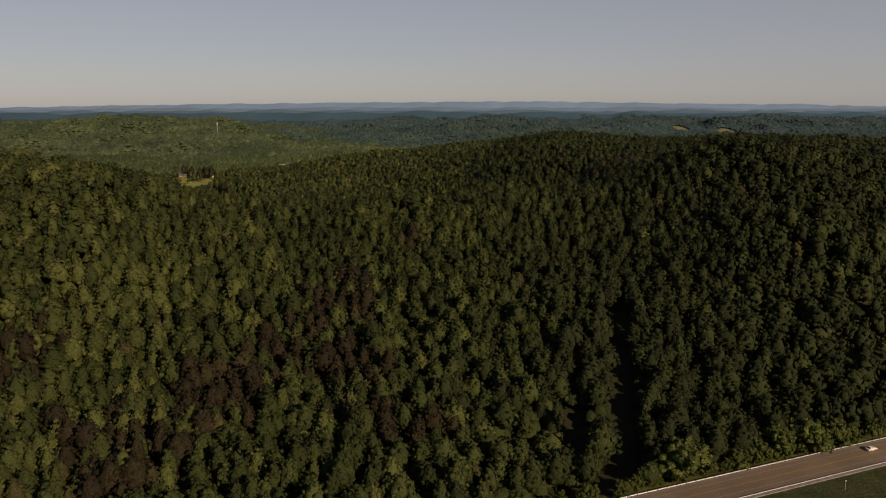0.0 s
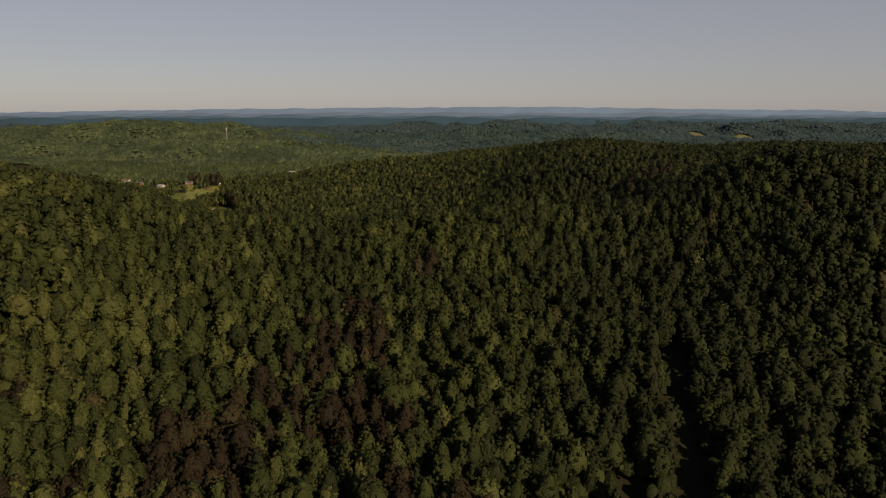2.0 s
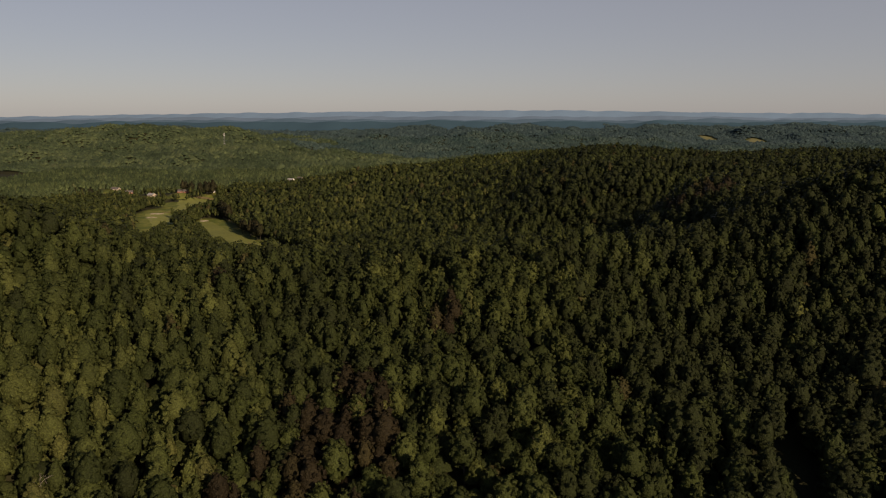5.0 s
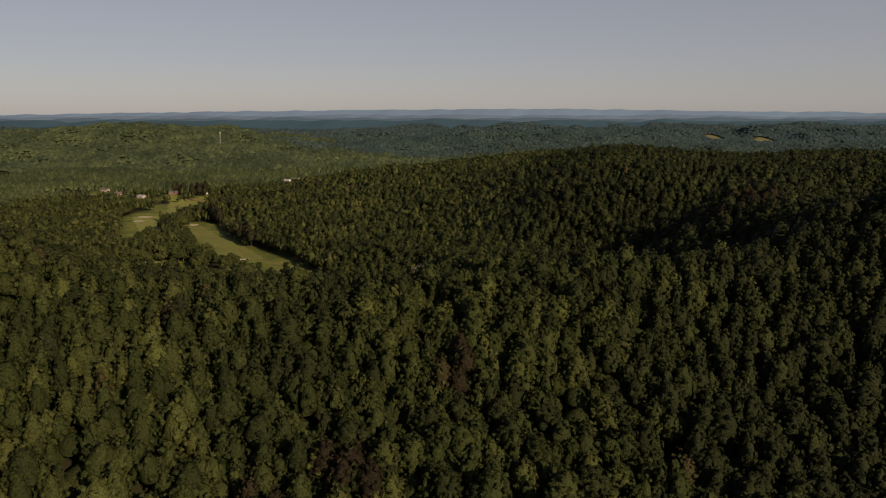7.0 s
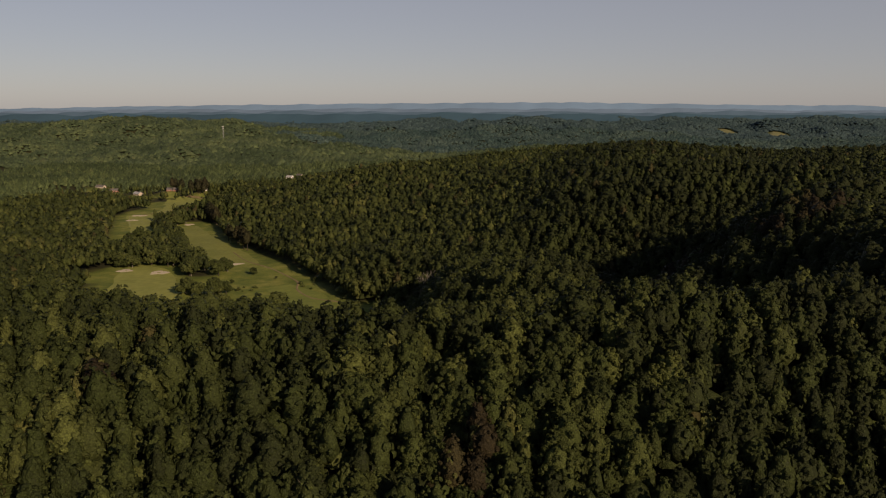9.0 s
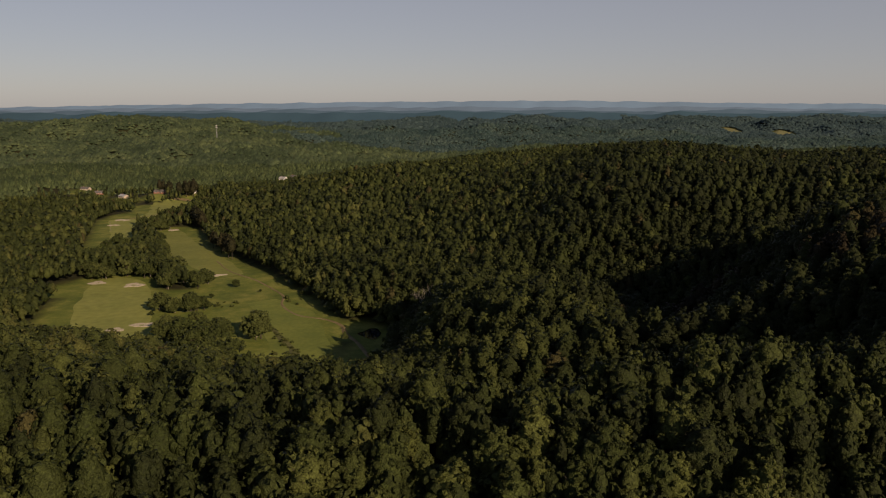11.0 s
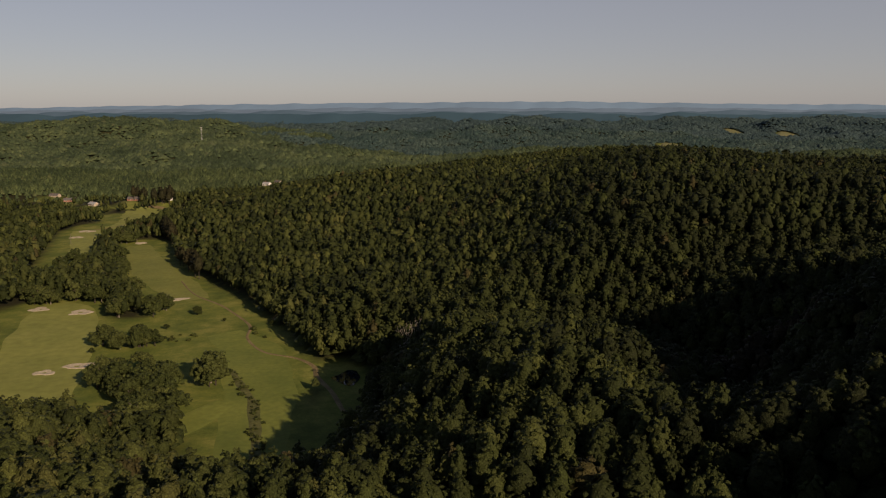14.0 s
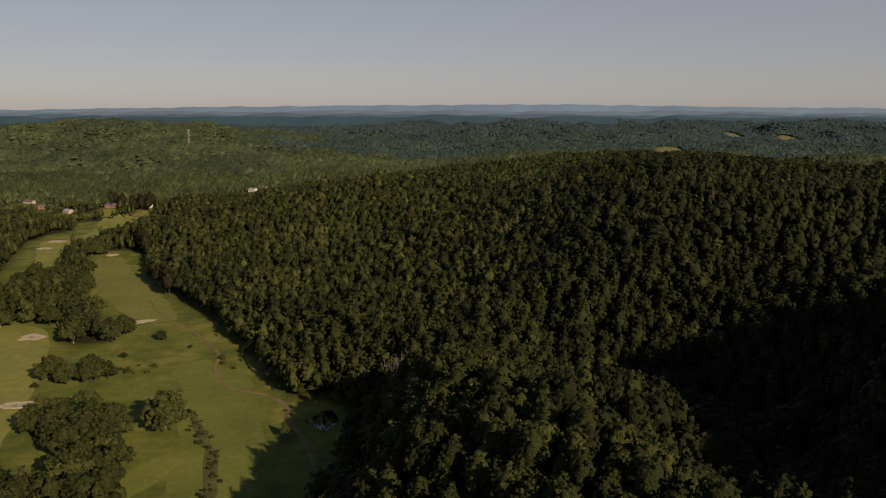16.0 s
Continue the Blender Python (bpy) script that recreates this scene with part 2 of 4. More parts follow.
# open ground of the golf course and the fields: from x, y to x, y, half width
OPEN = np.array([
    (-112, 690, -130, 800, 26), (-130, 800, -185, 900, 34), (-185, 900, -240, 985, 34), (-240, 985, -305, 1085, 30), (-305, 1085, -372, 1225, 25),
    (-255, 760, -290, 880, 44), (-290, 880, -322, 945, 34), (-205, 905, -262, 895, 22), (-170, 760, -215, 850, 40),
    (-380, 1060, -480, 1310, 23), (-480, 1435, -435, 1472, 42), (-472, 1350, -440, 1390, 34), (-445, 1290, -470, 1340, 24), (-82, 795, -95, 812, 16),
    (-330, 930, -352, 912, 20), (-84, 700, -82, 775, 11)], float)
# far hay fields, placed along camera rays on slopes tilted to face the camera: middle x, y, height, half width
SLOPES = ((650, 2949, 18, 44), (1336, 3749, 29, 40), (1180, 3949, 35, 34), (353, 2499, 20, 34))
FIELDS = np.array([(x, y - 95, x, y - 5, w) for x, y, _, w in SLOPES], float)
# clearings round the houses, stretched towards the camera to fit its view of them
YARDS = np.array([(-344, 1668, -330, 1585, 13), (-330, 1690, -335, 1668, 9), (-616, 1549, -606, 1505, 13), (-556, 1500, -550, 1465, 12), (-520, 1556, -512, 1515, 13), (-660, 1590, -648, 1545, 12), (-468, 1556, -462, 1520, 10), (-590, 1475, -540, 1460, 12)], float)
ROAD_P, ROAD_D, ROAD_Z, ROAD_HALF = np.array((64.0, 228.7)), np.array((0.924, 0.383)), 23.0, 7.2
ROAD_N = np.array((-ROAD_D[1], ROAD_D[0]))


def smooth(a, b, v):
    u = np.clip((v - a) / (b - a), 0, 1)
    return u * u * (3 - 2 * u)


def clearance(x, y, spans):
    """Metres from the nearest span's edge; negative inside."""
    best = np.full(np.shape(x), 1e9)
    for ax, ay, bx, by, r in spans:
        dx, dy = bx - ax, by - ay
        u = np.clip(((x - ax) * dx + (y - ay) * dy) / (dx * dx + dy * dy), 0, 1)
        best = np.minimum(best, np.hypot(x - ax - u * dx, y - ay - u * dy) - r)
    return best


def waves(x, y, size, seed):
    """Smooth rolling noise from a few crossing waves, about -1 to 1."""
    g = np.random.default_rng(seed)
    out = 0.0
    for _ in range(9):
        a, k, ph = g.uniform(0, 2 * math.pi), g.uniform(0.6, 1.8) * 2 * math.pi / size, g.uniform(0, 6.3)
        out = out + np.sin(k * (x * math.cos(a) + y * math.sin(a)) + ph + 0.8 * np.sin(0.6 * k * (y * math.cos(a) - x * math.sin(a))))
    return out / 4.0


def road_offset(x, y):
    return (x - ROAD_P[0]) * ROAD_N[0] + (y - ROAD_P[1]) * ROAD_N[1]


def height(x, y):
    x, y = np.asarray(x, float), np.asarray(y, float)
    z = np.zeros(np.shape(x))
    for cx, cy, h, s in NEAR_HILLS + RAVINE + FAR_HILLS + KNOLLS:
        z = z + h * np.exp(-((x - cx) ** 2 + (y - cy) ** 2) / (2 * s * s))
    side = smooth(500, 1100, np.abs(x + 100)) * smooth(-200, 500, y) * (1 - 0.7 * smooth(-500, -900, x) * smooth(900, 1100, y) * (1 - smooth(1900, 2300, y)))
    far = smooth(1600, 2300, y)
    west = 1 - smooth(-650, -150, x)
    plain = np.interp(y, (2000, 2800, 3500, 3900, 4250, 5000), (6, 4, 18, 46, 62, 66))
    z = z + side * (1 - far) * 42 + far * (west * (22 + 0.028 * np.clip(y - 2000, 0, 700)) + (1 - west) * plain)
    z = z + far * (7 * waves(x, y, 800, 4) + 11 * waves(x, y, 260, 5) + 4 * waves(x, y, 120, 3)) + side * (1 - far) * 10 * waves(x, y, 500, 6)
    z = z + 1.6 * waves(x, y, 90, 7) + 3.0 * waves(x, y, 220, 8)
    for cx, cy, cz, w in SLOPES:
        on = 1 - smooth(0.55, 1.0, np.hypot((x - cx) / (w + 150), (y - cy + 60) / 260))
        z = z * (1 - on) + on * (cz + 0.15 * (y - cy))
    flat = 1 - smooth(0, 55, clearance(x, y, OPEN))
    z = z * (1 - flat) + flat * (0.35 * waves(x, y, 150, 9) - 0.004 * np.clip(y - 900, 0, 900))
    off = np.abs(road_offset(x, y))
    on = (1 - smooth(ROAD_HALF + 3, ROAD_HALF + 28, off)) * smooth(-900, -700, x)
    return z * (1 - on) + on * (ROAD_Z - 0.6)


def link(name, verts, faces, mats, smooth_shade=True, mat_index=None):
    me = bpy.data.meshes.new(name)
    me.from_pydata([tuple(v) for v in verts], [], [tuple(f) for f in faces])
    for m in mats:
        me.materials.append(m)
    if mat_index is not None:
        me.polygons.foreach_set("material_index", mat_index)
    if smooth_shade:
        me.polygons.foreach_set("use_smooth", [True] * len(me.polygons))
    me.update()
    return new(name, me)


def big_mesh(name, co, tri, mat, values=None, label="tint", soft=True):
    """A mesh from arrays of corners and triangles."""
    me = bpy.data.meshes.new(name)
    me.vertices.add(len(co))
    me.vertices.foreach_set("co", np.ascontiguousarray(co, np.float32).ravel())
    me.loops.add(tri.size)
    me.loops.foreach_set("vertex_index", np.ascontiguousarray(tri, np.int32).ravel())
    me.polygons.add(len(tri))
    me.polygons.foreach_set("loop_start", np.arange(0, tri.size, 3, dtype=np.int32))
    me.polygons.foreach_set("use_smooth", np.full(len(tri), soft))
    me.materials.append(mat)
    me.update(calc_edges=True)
    if values is not None:
        at = me.attributes.new(label, "FLOAT", "POINT")
        at.data.foreach_set("value", np.ascontiguousarray(values, np.float32))
    me.validate()
    return new(name, me)


def sheet(name, xs, ys, zfun, mat, values=None, label="grass"):
    gx, gy = np.meshgrid(xs, ys)
    co = np.stack((gx, gy, zfun(gx, gy)), -1).reshape(-1, 3)
    n = len(xs)
    i = (np.arange(len(ys) - 1)[:, None] * n + np.arange(n - 1)[None, :]).ravel()
    tri = np.concatenate((np.stack((i, i + 1, i + n + 1), -1), np.stack((i, i + n + 1, i + n), -1)))
    return big_mesh(name, co, tri, mat, None if values is None else values(gx, gy).ravel(), label)


def grass_value(x, y):
    g = 1 - smooth(-2, 8, clearance(x, y, OPEN))
    g = np.maximum(g, 1 - smooth(0, 8, clearance(x, y, FIELDS)))
    g = np.maximum(g, 1 - smooth(0, 8, clearance(x, y, YARDS)))
    off = road_offset(x, y)
    return np.maximum(g, (1 - smooth(ROAD_HALF + 1, ROAD_HALF + 5, off)) * smooth(-200, -120, off) * smooth(-100, 0, x) )


def spaced(*stretches):
    """Grid lines: (from, to, step) stretch by stretch."""
    return np.concatenate([np.arange(a, b, s) for a, b, s in stretches])


xs = spaced((-5200, -2240, 160), (-2240, -520, 20), (-520, 320, 8), (320, 2240, 20), (2240, 5441, 160))
ys = spaced((-2500, -200, 160), (-200, 150, 20), (150, 1300, 8), (1300, 2600, 16), (2600, 3400, 20), (3400, 5120, 60))
ground = sheet("ground", xs, ys, height, M_GROUND, grass_value)
tagged(ground, "wooded hills with dark leaf litter and rough grass", "ground", kind="structure")


def spline(points, step=4.0):
    """Points of a smooth curve through rows of numbers, the first two of which are x and y."""
    p = np.array(points, float)
    p = np.concatenate((2 * p[:1] - p[1:2], p, 2 * p[-1:] - p[-2:-1]))
    out = []
    for i in range(1, len(p) - 2):
        k = max(2, int(np.hypot(*(p[i + 1] - p[i])[:2]) / step))
        for u in np.arange(k) / k:
            a, b, c, d = p[i - 1:i + 3]
            out.append(0.5 * (2 * b + (c - a) * u + (2 * a - 5 * b + 4 * c - d) * u ** 2 + (3 * b - a - 3 * c + d) * u ** 3))
    out.append(p[-2])
    return np.array(out)


def ribbon(name, points, mat, lift=0.1, across=9, wobble=0.0, seed=0, step=4.0, zfun=height):
    """A strip on the ground along a curve: rows of x, y, half width."""
    s = spline(points, step)
    d = np.gradient(s[:, :2], axis=0)
    d /= np.linalg.norm(d, axis=1)[:, None]
    nrm = np.stack((-d[:, 1], d[:, 0]), -1)
    g = np.random.default_rng(seed)
    along = np.arange(len(s))
    wl, wr = [1 + wobble * sum(np.sin(along * f + g.uniform(0, 6)) for f in (0.21, 0.37, 0.62)) / 2 for _ in range(2)]
    rows = []
    for u in np.linspace(-1, 1, across):
        w = s[:, 2] * np.where(u < 0, wl, wr)
        q = s[:, :2] + nrm * (u * w)[:, None]
        rows.append(np.stack((q[:, 0], q[:, 1], zfun(q[:, 0], q[:, 1]) + lift * (1.0 if abs(u) < 0.99 else -1.0)), -1))
    v = np.array(rows)
    n = len(s)
    faces = [(a * n + i, (a + 1) * n + i, (a + 1) * n + i + 1, a * n + i + 1) for a in range(across - 1) for i in range(n - 1)]
    faces = [f[::-1] for f in faces]
    return link(name, v.reshape(-1, 3), faces, [mat])


def patch(name, cx, cy, rx, ry, turn, mat, lift=0.12, seed=0, lumps=0.18, dish=0.0, rings=7, spokes=40, level=None):
    """A rounded, uneven patch on the ground; dish sinks its middle below a raised lip."""
    g = np.random.default_rng(seed)
    ph = g.uniform(0, 6.3, 4)
    a = np.linspace(0, 2 * math.pi, spokes, endpoint=False)
    r = 1 + lumps * (np.sin(2 * a + ph[0]) * 0.5 + np.sin(3 * a + ph[1]) + 0.6 * np.sin(5 * a + ph[2]) + 0.25 * np.sin(8 * a + ph[3]))
    if dish:
        r = r * (1 - 0.42 * np.exp(-(np.angle(np.exp(1j * (a - ph[3]))) / 0.45) ** 2))
    verts, faces = [], []
    for k in range(rings + 1):
        q = k / rings
        px, py = rx * r * q * np.cos(a), ry * r * q * np.sin(a)
        c, s = math.cos(radians(turn)), math.sin(radians(turn))
        x, y = cx + px * c - py * s, cy + px * s + py * c
        rise = lift + (dish * (0.25 - (1 - q * q)) if dish else 0.0)
        z = height(x, y) + (rise if k < rings else -0.1) if level is None else 0 * x + level
        verts += list(zip(x, y, z))
    for k in range(rings):
        for i in range(spokes):
            j = (i + 1) % spokes
            faces.append((k * spokes + i, (k + 1) * spokes + i, (k + 1) * spokes + j, k * spokes + j))
    return link(name, verts, faces, [mat])


# ---------------------------------------------------------------- golf course
tagged(ribbon("fairway", [(-108, 680, 16), (-116, 730, 19), (-130, 790, 22), (-150, 850, 21), (-178, 885, 13)], M_FAIRWAY, 0.10, wobble=0.07, seed=1),
       "mown green fairway beside a dirt cart track", "fairway", kind="structure")
tagged(ribbon("fairway", [(-226, 975, 10), (-250, 1008, 20), (-290, 1065, 24), (-330, 1130, 20), (-372, 1215, 13)], M_LAWN, 0.10, wobble=0.07, seed=2),
       "long mown green fairway between two woods", "fairway", kind="structure")
tagged(ribbon("fairway", [(-225, 735, 14), (-252, 790, 26), (-282, 860, 32), (-310, 930, 26), (-330, 962, 10)], M_GREEN, 0.10, wobble=0.06, seed=3),
       "broad pale mown fairway with sand bunkers", "fairway", kind="structure")
tagged(ribbon("fairway", [(-378, 1066, 11), (-410, 1170, 17), (-446, 1255, 22), (-480, 1318, 17)], M_GREEN, 0.10, wobble=0.07, seed=4),
       "narrow mown fairway beyond a line of trees", "fairway", kind="structure")
tagged(ribbon("tee_lawn", [(-160, 715, 8), (-152, 735, 11), (-140, 765, 8)], M_FAIRWAY, 0.16, wobble=0.05, seed=5), "small mown tee lawn", "lawn", kind="structure")
tagged(ribbon("field", [(-500, 1512, 16), (-472, 1478, 36), (-448, 1425, 36), (-446, 1372, 28), (-462, 1335, 12)], M_GREEN, 0.2, wobble=0.08, seed=6), "pale grass field below the village", "field", kind="structure")
for k, (bx, by, rx, ry, tn) in enumerate([(-299, 935, 8.5, 6, 15), (-333, 943, 7.5, 5, 20), (-243, 818, 8, 5, 30), (-256, 806, 7, 3.5, 15), (-241, 976, 7.5, 3.5, 40), (-376, 1229, 6, 5, 0), (-475, 1309, 10, 6, 10), (-466, 1266, 8, 5, 10)]):
    tagged(patch("sand_bunker", bx, by, rx, ry * 1.3, tn, M_SAND, 0.45, seed=20 + k, lumps=0.16, dish=0.5), "pale sand bunker sunk in mown grass", "bunker", "golf bunkers", "structure")
tagged(ribbon("cart_track", [(-262, 1040, 1.4), (-232, 990, 1.4), (-196, 950, 1.5), (-166, 905, 1.6), (-159, 874, 1.7), (-141, 847, 1.8), (-119, 835, 1.8), (-105, 819, 2.2), (-100, 802, 2.4), (-88, 780, 2.2), (-78, 755, 1.8)], M_DIRT, 0.3, 4, 0.12, 7, 3.0),
       "bare dirt cart track winding along the fairway", "track", kind="structure")
tagged(ribbon("weedy_ditch", [(-150, 812, 2.2), (-140, 790, 2.8), (-127, 766, 3.4), (-120, 745, 3.8), (-113, 722, 3.6), (-108, 700, 3)], M_DITCH, 0.2, 7, 0.3, 8, 3.0),
       "weedy ditch between mown lawns", "ditch", kind="structure")
tagged(ribbon("farm_track", [(-474, 1316, 2), (-457, 1342, 2.4), (-446, 1395, 2.6), (-438, 1440, 3), (-430, 1490, 4), (-424, 1512, 5)], M_DIRT, 0.35, 4, 0.1, 9, 4.0), "pale dirt track across the field", "track", kind="structure")
tagged(patch("gravel_yard", -470, 1522, 26, 7, -12, M_DIRT, 0.3, 33), "bare pale dirt yard before dark conifers", "yard", kind="structure")
pond = patch("pond", -84, 803, 8, 12, 25, M_WATER, 0.2, 31, 0.10, level=float(height(-84, 803)) + 0.12)
tagged(pond, "small dark blue pond at the wood's edge", "pond", kind="structure")
for k, (ax, ay, bx, by, r) in enumerate(FIELDS):
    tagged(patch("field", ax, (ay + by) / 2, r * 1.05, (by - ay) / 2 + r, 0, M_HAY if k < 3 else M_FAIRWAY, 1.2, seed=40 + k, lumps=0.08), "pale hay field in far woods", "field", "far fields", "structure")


# ---------------------------------------------------------------- distant ranges
def range_of_hills(y, base, rise, seed, mat, label, size=700):
    """A long far ridge with a sloping, folded face and an uneven crest."""
    x = np.arange(-4200.0, 4201.0, 24.0)
    crest = base + rise * (1 - ((x - 300) / 2700) ** 2) + 5.5 * waves(x, x * 0, size, seed) + 3.0 * waves(x, x * 0, 240, seed + 1) + 1.3 * waves(x, x * 0, 90, seed + 2)
    rows = [np.stack((x, y - 200 * (1 - k) + 8 * waves(x, x * 0, 500, seed + 3) * (1 - k), crest * k + (base - 60) * (1 - k)), -1) for k in (0, 0.35, 0.6, 0.8, 0.93, 1.0)]
    n = len(x)
    faces = [(a * n + i, a * n + i + 1, (a + 1) * n + i + 1, (a + 1) * n + i) for a in range(5) for i in range(n - 1)]
    return tagged(link("backdrop", np.concatenate(rows), faces, [mat]), label, "backdrop", kind="structure")


range_of_hills(4420, 97, 6, 51, M_RIDGES[0], "dark wooded ridge far away, painted hazy blue-green", 520)
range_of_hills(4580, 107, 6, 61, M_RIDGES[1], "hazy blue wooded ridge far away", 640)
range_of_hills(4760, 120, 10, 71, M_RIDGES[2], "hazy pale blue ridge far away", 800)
range_of_hills(4920, 133, 29, 81, M_RIDGES[3], "mountain range on the skyline, painted hazy pale blue", 1500)

# ---------------------------------------------------------------- trees
def icosahedron(fine):
    bm = bmesh.new()
    bmesh.ops.create_icosphere(bm, subdivisions=fine, radius=1.0)
    v = np.array([p.co[:] for p in bm.verts])
    f = np.array([[q.index for q in t.verts] for t in bm.faces])
    bm.free()
    return v, f


ICO_V, ICO_F = icosahedron(1)
BALL_V, BALL_F = icosahedron(2)
TALL, WIDE = 17.2, 3.85          # a full-grown tree: height, crown radius


def crown_shape(g, bosses, leaves, leaf, shape="round", tall=TALL, wide=WIDE, fine=1, cull=-0.25, core=0.80, heart=2):
    """A crown: leafy clumps at the ends of the boughs round a shaded heart, with loose sprays between them, as corners and triangles. The foot of the tree is at 0, 0, 0."""
    low = {"round": 0.30, "spire": 0.20, "lawn": 0.14}[shape]
    mid, half = tall * (0.5 + low / 2), tall * (1 - low) / 2
    lean = g.normal(0, 0.06, 2) * wide

    def placed(p):
        u = np.clip(p[:, 2], -1, 1.1)
        w = {"spire": 0.96 - 0.50 * u - 0.16 * u * u, "round": 1.02 - 0.30 * u - 0.08 * u * u, "lawn": 1.0 + 0 * u}[shape] * wide
        return np.stack((p[:, 0] * w + lean[0], p[:, 1] * w + lean[1], mid + p[:, 2] * half), -1)

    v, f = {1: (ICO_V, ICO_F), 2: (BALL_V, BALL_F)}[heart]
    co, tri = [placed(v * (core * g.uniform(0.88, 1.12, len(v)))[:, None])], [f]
    n = len(v)
    q = np.arange(bosses)
    u = np.clip(-0.62 + 1.58 * (q + 0.5) / bosses + g.uniform(-0.07, 0.07, bosses), -0.85, 0.95)
    a = q * 2.4 + g.uniform(-0.45, 0.45, bosses)
    d = np.stack((np.sqrt(1 - u * u) * np.cos(a), np.sqrt(1 - u * u) * np.sin(a), u), -1)
    c = placed(d * g.uniform(0.80, 0.95, bosses)[:, None])
    r = 1.2 * wide / math.sqrt(bosses) * g.uniform(0.72, 1.3, bosses) * (1.0 - 0.22 * np.clip(u, 0, 1))
    out = d * np.array((1, 1, wide / half)) + np.array((0, 0, 0.35))
    out /= np.linalg.norm(out, axis=1)[:, None]
    v, f = {1: (ICO_V, ICO_F), 2: (BALL_V, BALL_F)}[fine]
    for k in range(bosses):
        t, e = g.uniform(0, 6.283), g.uniform(0, 6.283)
        w = np.stack((v[:, 0] * math.cos(t) - v[:, 1] * math.sin(t), v[:, 0] * math.sin(t) + v[:, 1] * math.cos(t), v[:, 2]), -1)
        w = np.stack((w[:, 0], w[:, 1] * math.cos(e) - w[:, 2] * math.sin(e), w[:, 1] * math.sin(e) + w[:, 2] * math.cos(e)), -1)
        shown = f[(w[f].mean(1) @ out[k]) > cull]
        used, back = np.unique(shown, return_inverse=True)
        w = w[used] * g.uniform(0.74, 1.26, (len(used), 1)) * np.array((1, 1, 0.92)) * r[k]
        co.append(c[k] + w)
        tri.append(back.reshape(-1, 3) + n)
        n += len(used)
    if leaves:
        pick = g.integers(0, bosses, leaves)
        e = out[pick] + 0.75 * g.normal(size=(leaves, 3))
        e /= np.linalg.norm(e, axis=1)[:, None]
        p = c[pick] + e * (r[pick] * g.uniform(0.85, 1.25, leaves))[:, None]
        nn = e + np.array((0, 0, 0.3)) + 0.45 * g.normal(size=(leaves, 3))
        nn /= np.linalg.norm(nn, axis=1)[:, None]
        t1 = np.cross(nn, g.normal(size=(leaves, 3)))
        t1 /= np.linalg.norm(t1, axis=1)[:, None]
        t2 = np.cross(nn, t1)
        z = leaf * g.uniform(0.6, 1.35, (leaves, 1))
        co += [p + z * (math.cos(w) * t1 + math.sin(w) * t2) for w in (0.0, 2.1, 4.2)]
        i = np.arange(leaves) + n
        tri.append(np.stack((i, i + leaves, i + 2 * leaves), -1))
    return np.concatenate(co), np.concatenate(tri)


def tube(pts, radii, sides):
    """A tapering limb through points."""
    pts = np.array(pts, float)
    co, tri = [], []
    for i, (p, r) in enumerate(zip(pts, radii)):
        d = pts[min(i + 1, len(pts) - 1)] - pts[max(i - 1, 0)]
        d /= np.linalg.norm(d)
        a = np.cross(d, (0.3, 0.9, 0.1))
        a /= np.linalg.norm(a)
        b = np.cross(d, a)
        co += [p + r * (math.cos(t) * a + math.sin(t) * b) for t in np.arange(sides) * 2 * math.pi / sides]
    for i in range(len(pts) - 1):
        for k in range(sides):
            q, w = i * sides + k, i * sides + (k + 1) % sides
            tri += [(q, w, w + sides), (q, w + sides, q + sides)]
    return np.array(co), np.array(tri)


def joined(pieces):
    co, tri, n = [], [], 0
    for c, t in pieces:
        co.append(c)
        tri.append(t + n)
        n += len(c)
    return np.concatenate(co), np.concatenate(tri)


def trunk_shape(g, limbs=5, sides=6, high=0.8):
    bend = g.uniform(-0.5, 0.5, 2)
    stem = [(0, 0, -0.6), (bend[0] * 0.3, bend[1] * 0.3, TALL * 0.25), (bend[0], bend[1], TALL * 0.5), (bend[0] * 1.3, bend[1], TALL * high)]
    pieces = [tube(stem, (0.42, 0.32, 0.22, 0.05), sides)]
    for i in range(limbs):
        a, z = i * 2.3 + g.uniform(-0.4, 0.4), TALL * g.uniform(0.3, 0.66)
        e = np.array((math.cos(a), math.sin(a), 0.9))
        f = np.array((bend[0], bend[1], 0)) * z / TALL * 2 * 0.6 + np.array((0, 0, z))
        pieces.append(tube([f, f + e * 1.6, f + e * np.array((3.2, 3.2, 4.0))], (0.16, 0.11, 0.03), max(3, sides - 2)))
    return joined(pieces)


rng = np.random.default_rng(11)
STEM = tube([(0, 0, -0.5), (0, 0, TALL * 0.55)], (0.34, 0.16), 3)
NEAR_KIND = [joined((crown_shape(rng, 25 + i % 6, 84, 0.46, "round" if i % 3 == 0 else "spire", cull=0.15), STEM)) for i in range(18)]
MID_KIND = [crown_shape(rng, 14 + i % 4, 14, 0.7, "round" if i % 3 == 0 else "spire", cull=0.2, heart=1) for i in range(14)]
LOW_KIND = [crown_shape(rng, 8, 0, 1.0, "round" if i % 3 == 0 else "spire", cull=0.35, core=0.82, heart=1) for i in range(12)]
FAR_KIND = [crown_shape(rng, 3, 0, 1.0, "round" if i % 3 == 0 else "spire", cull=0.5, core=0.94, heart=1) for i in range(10)]


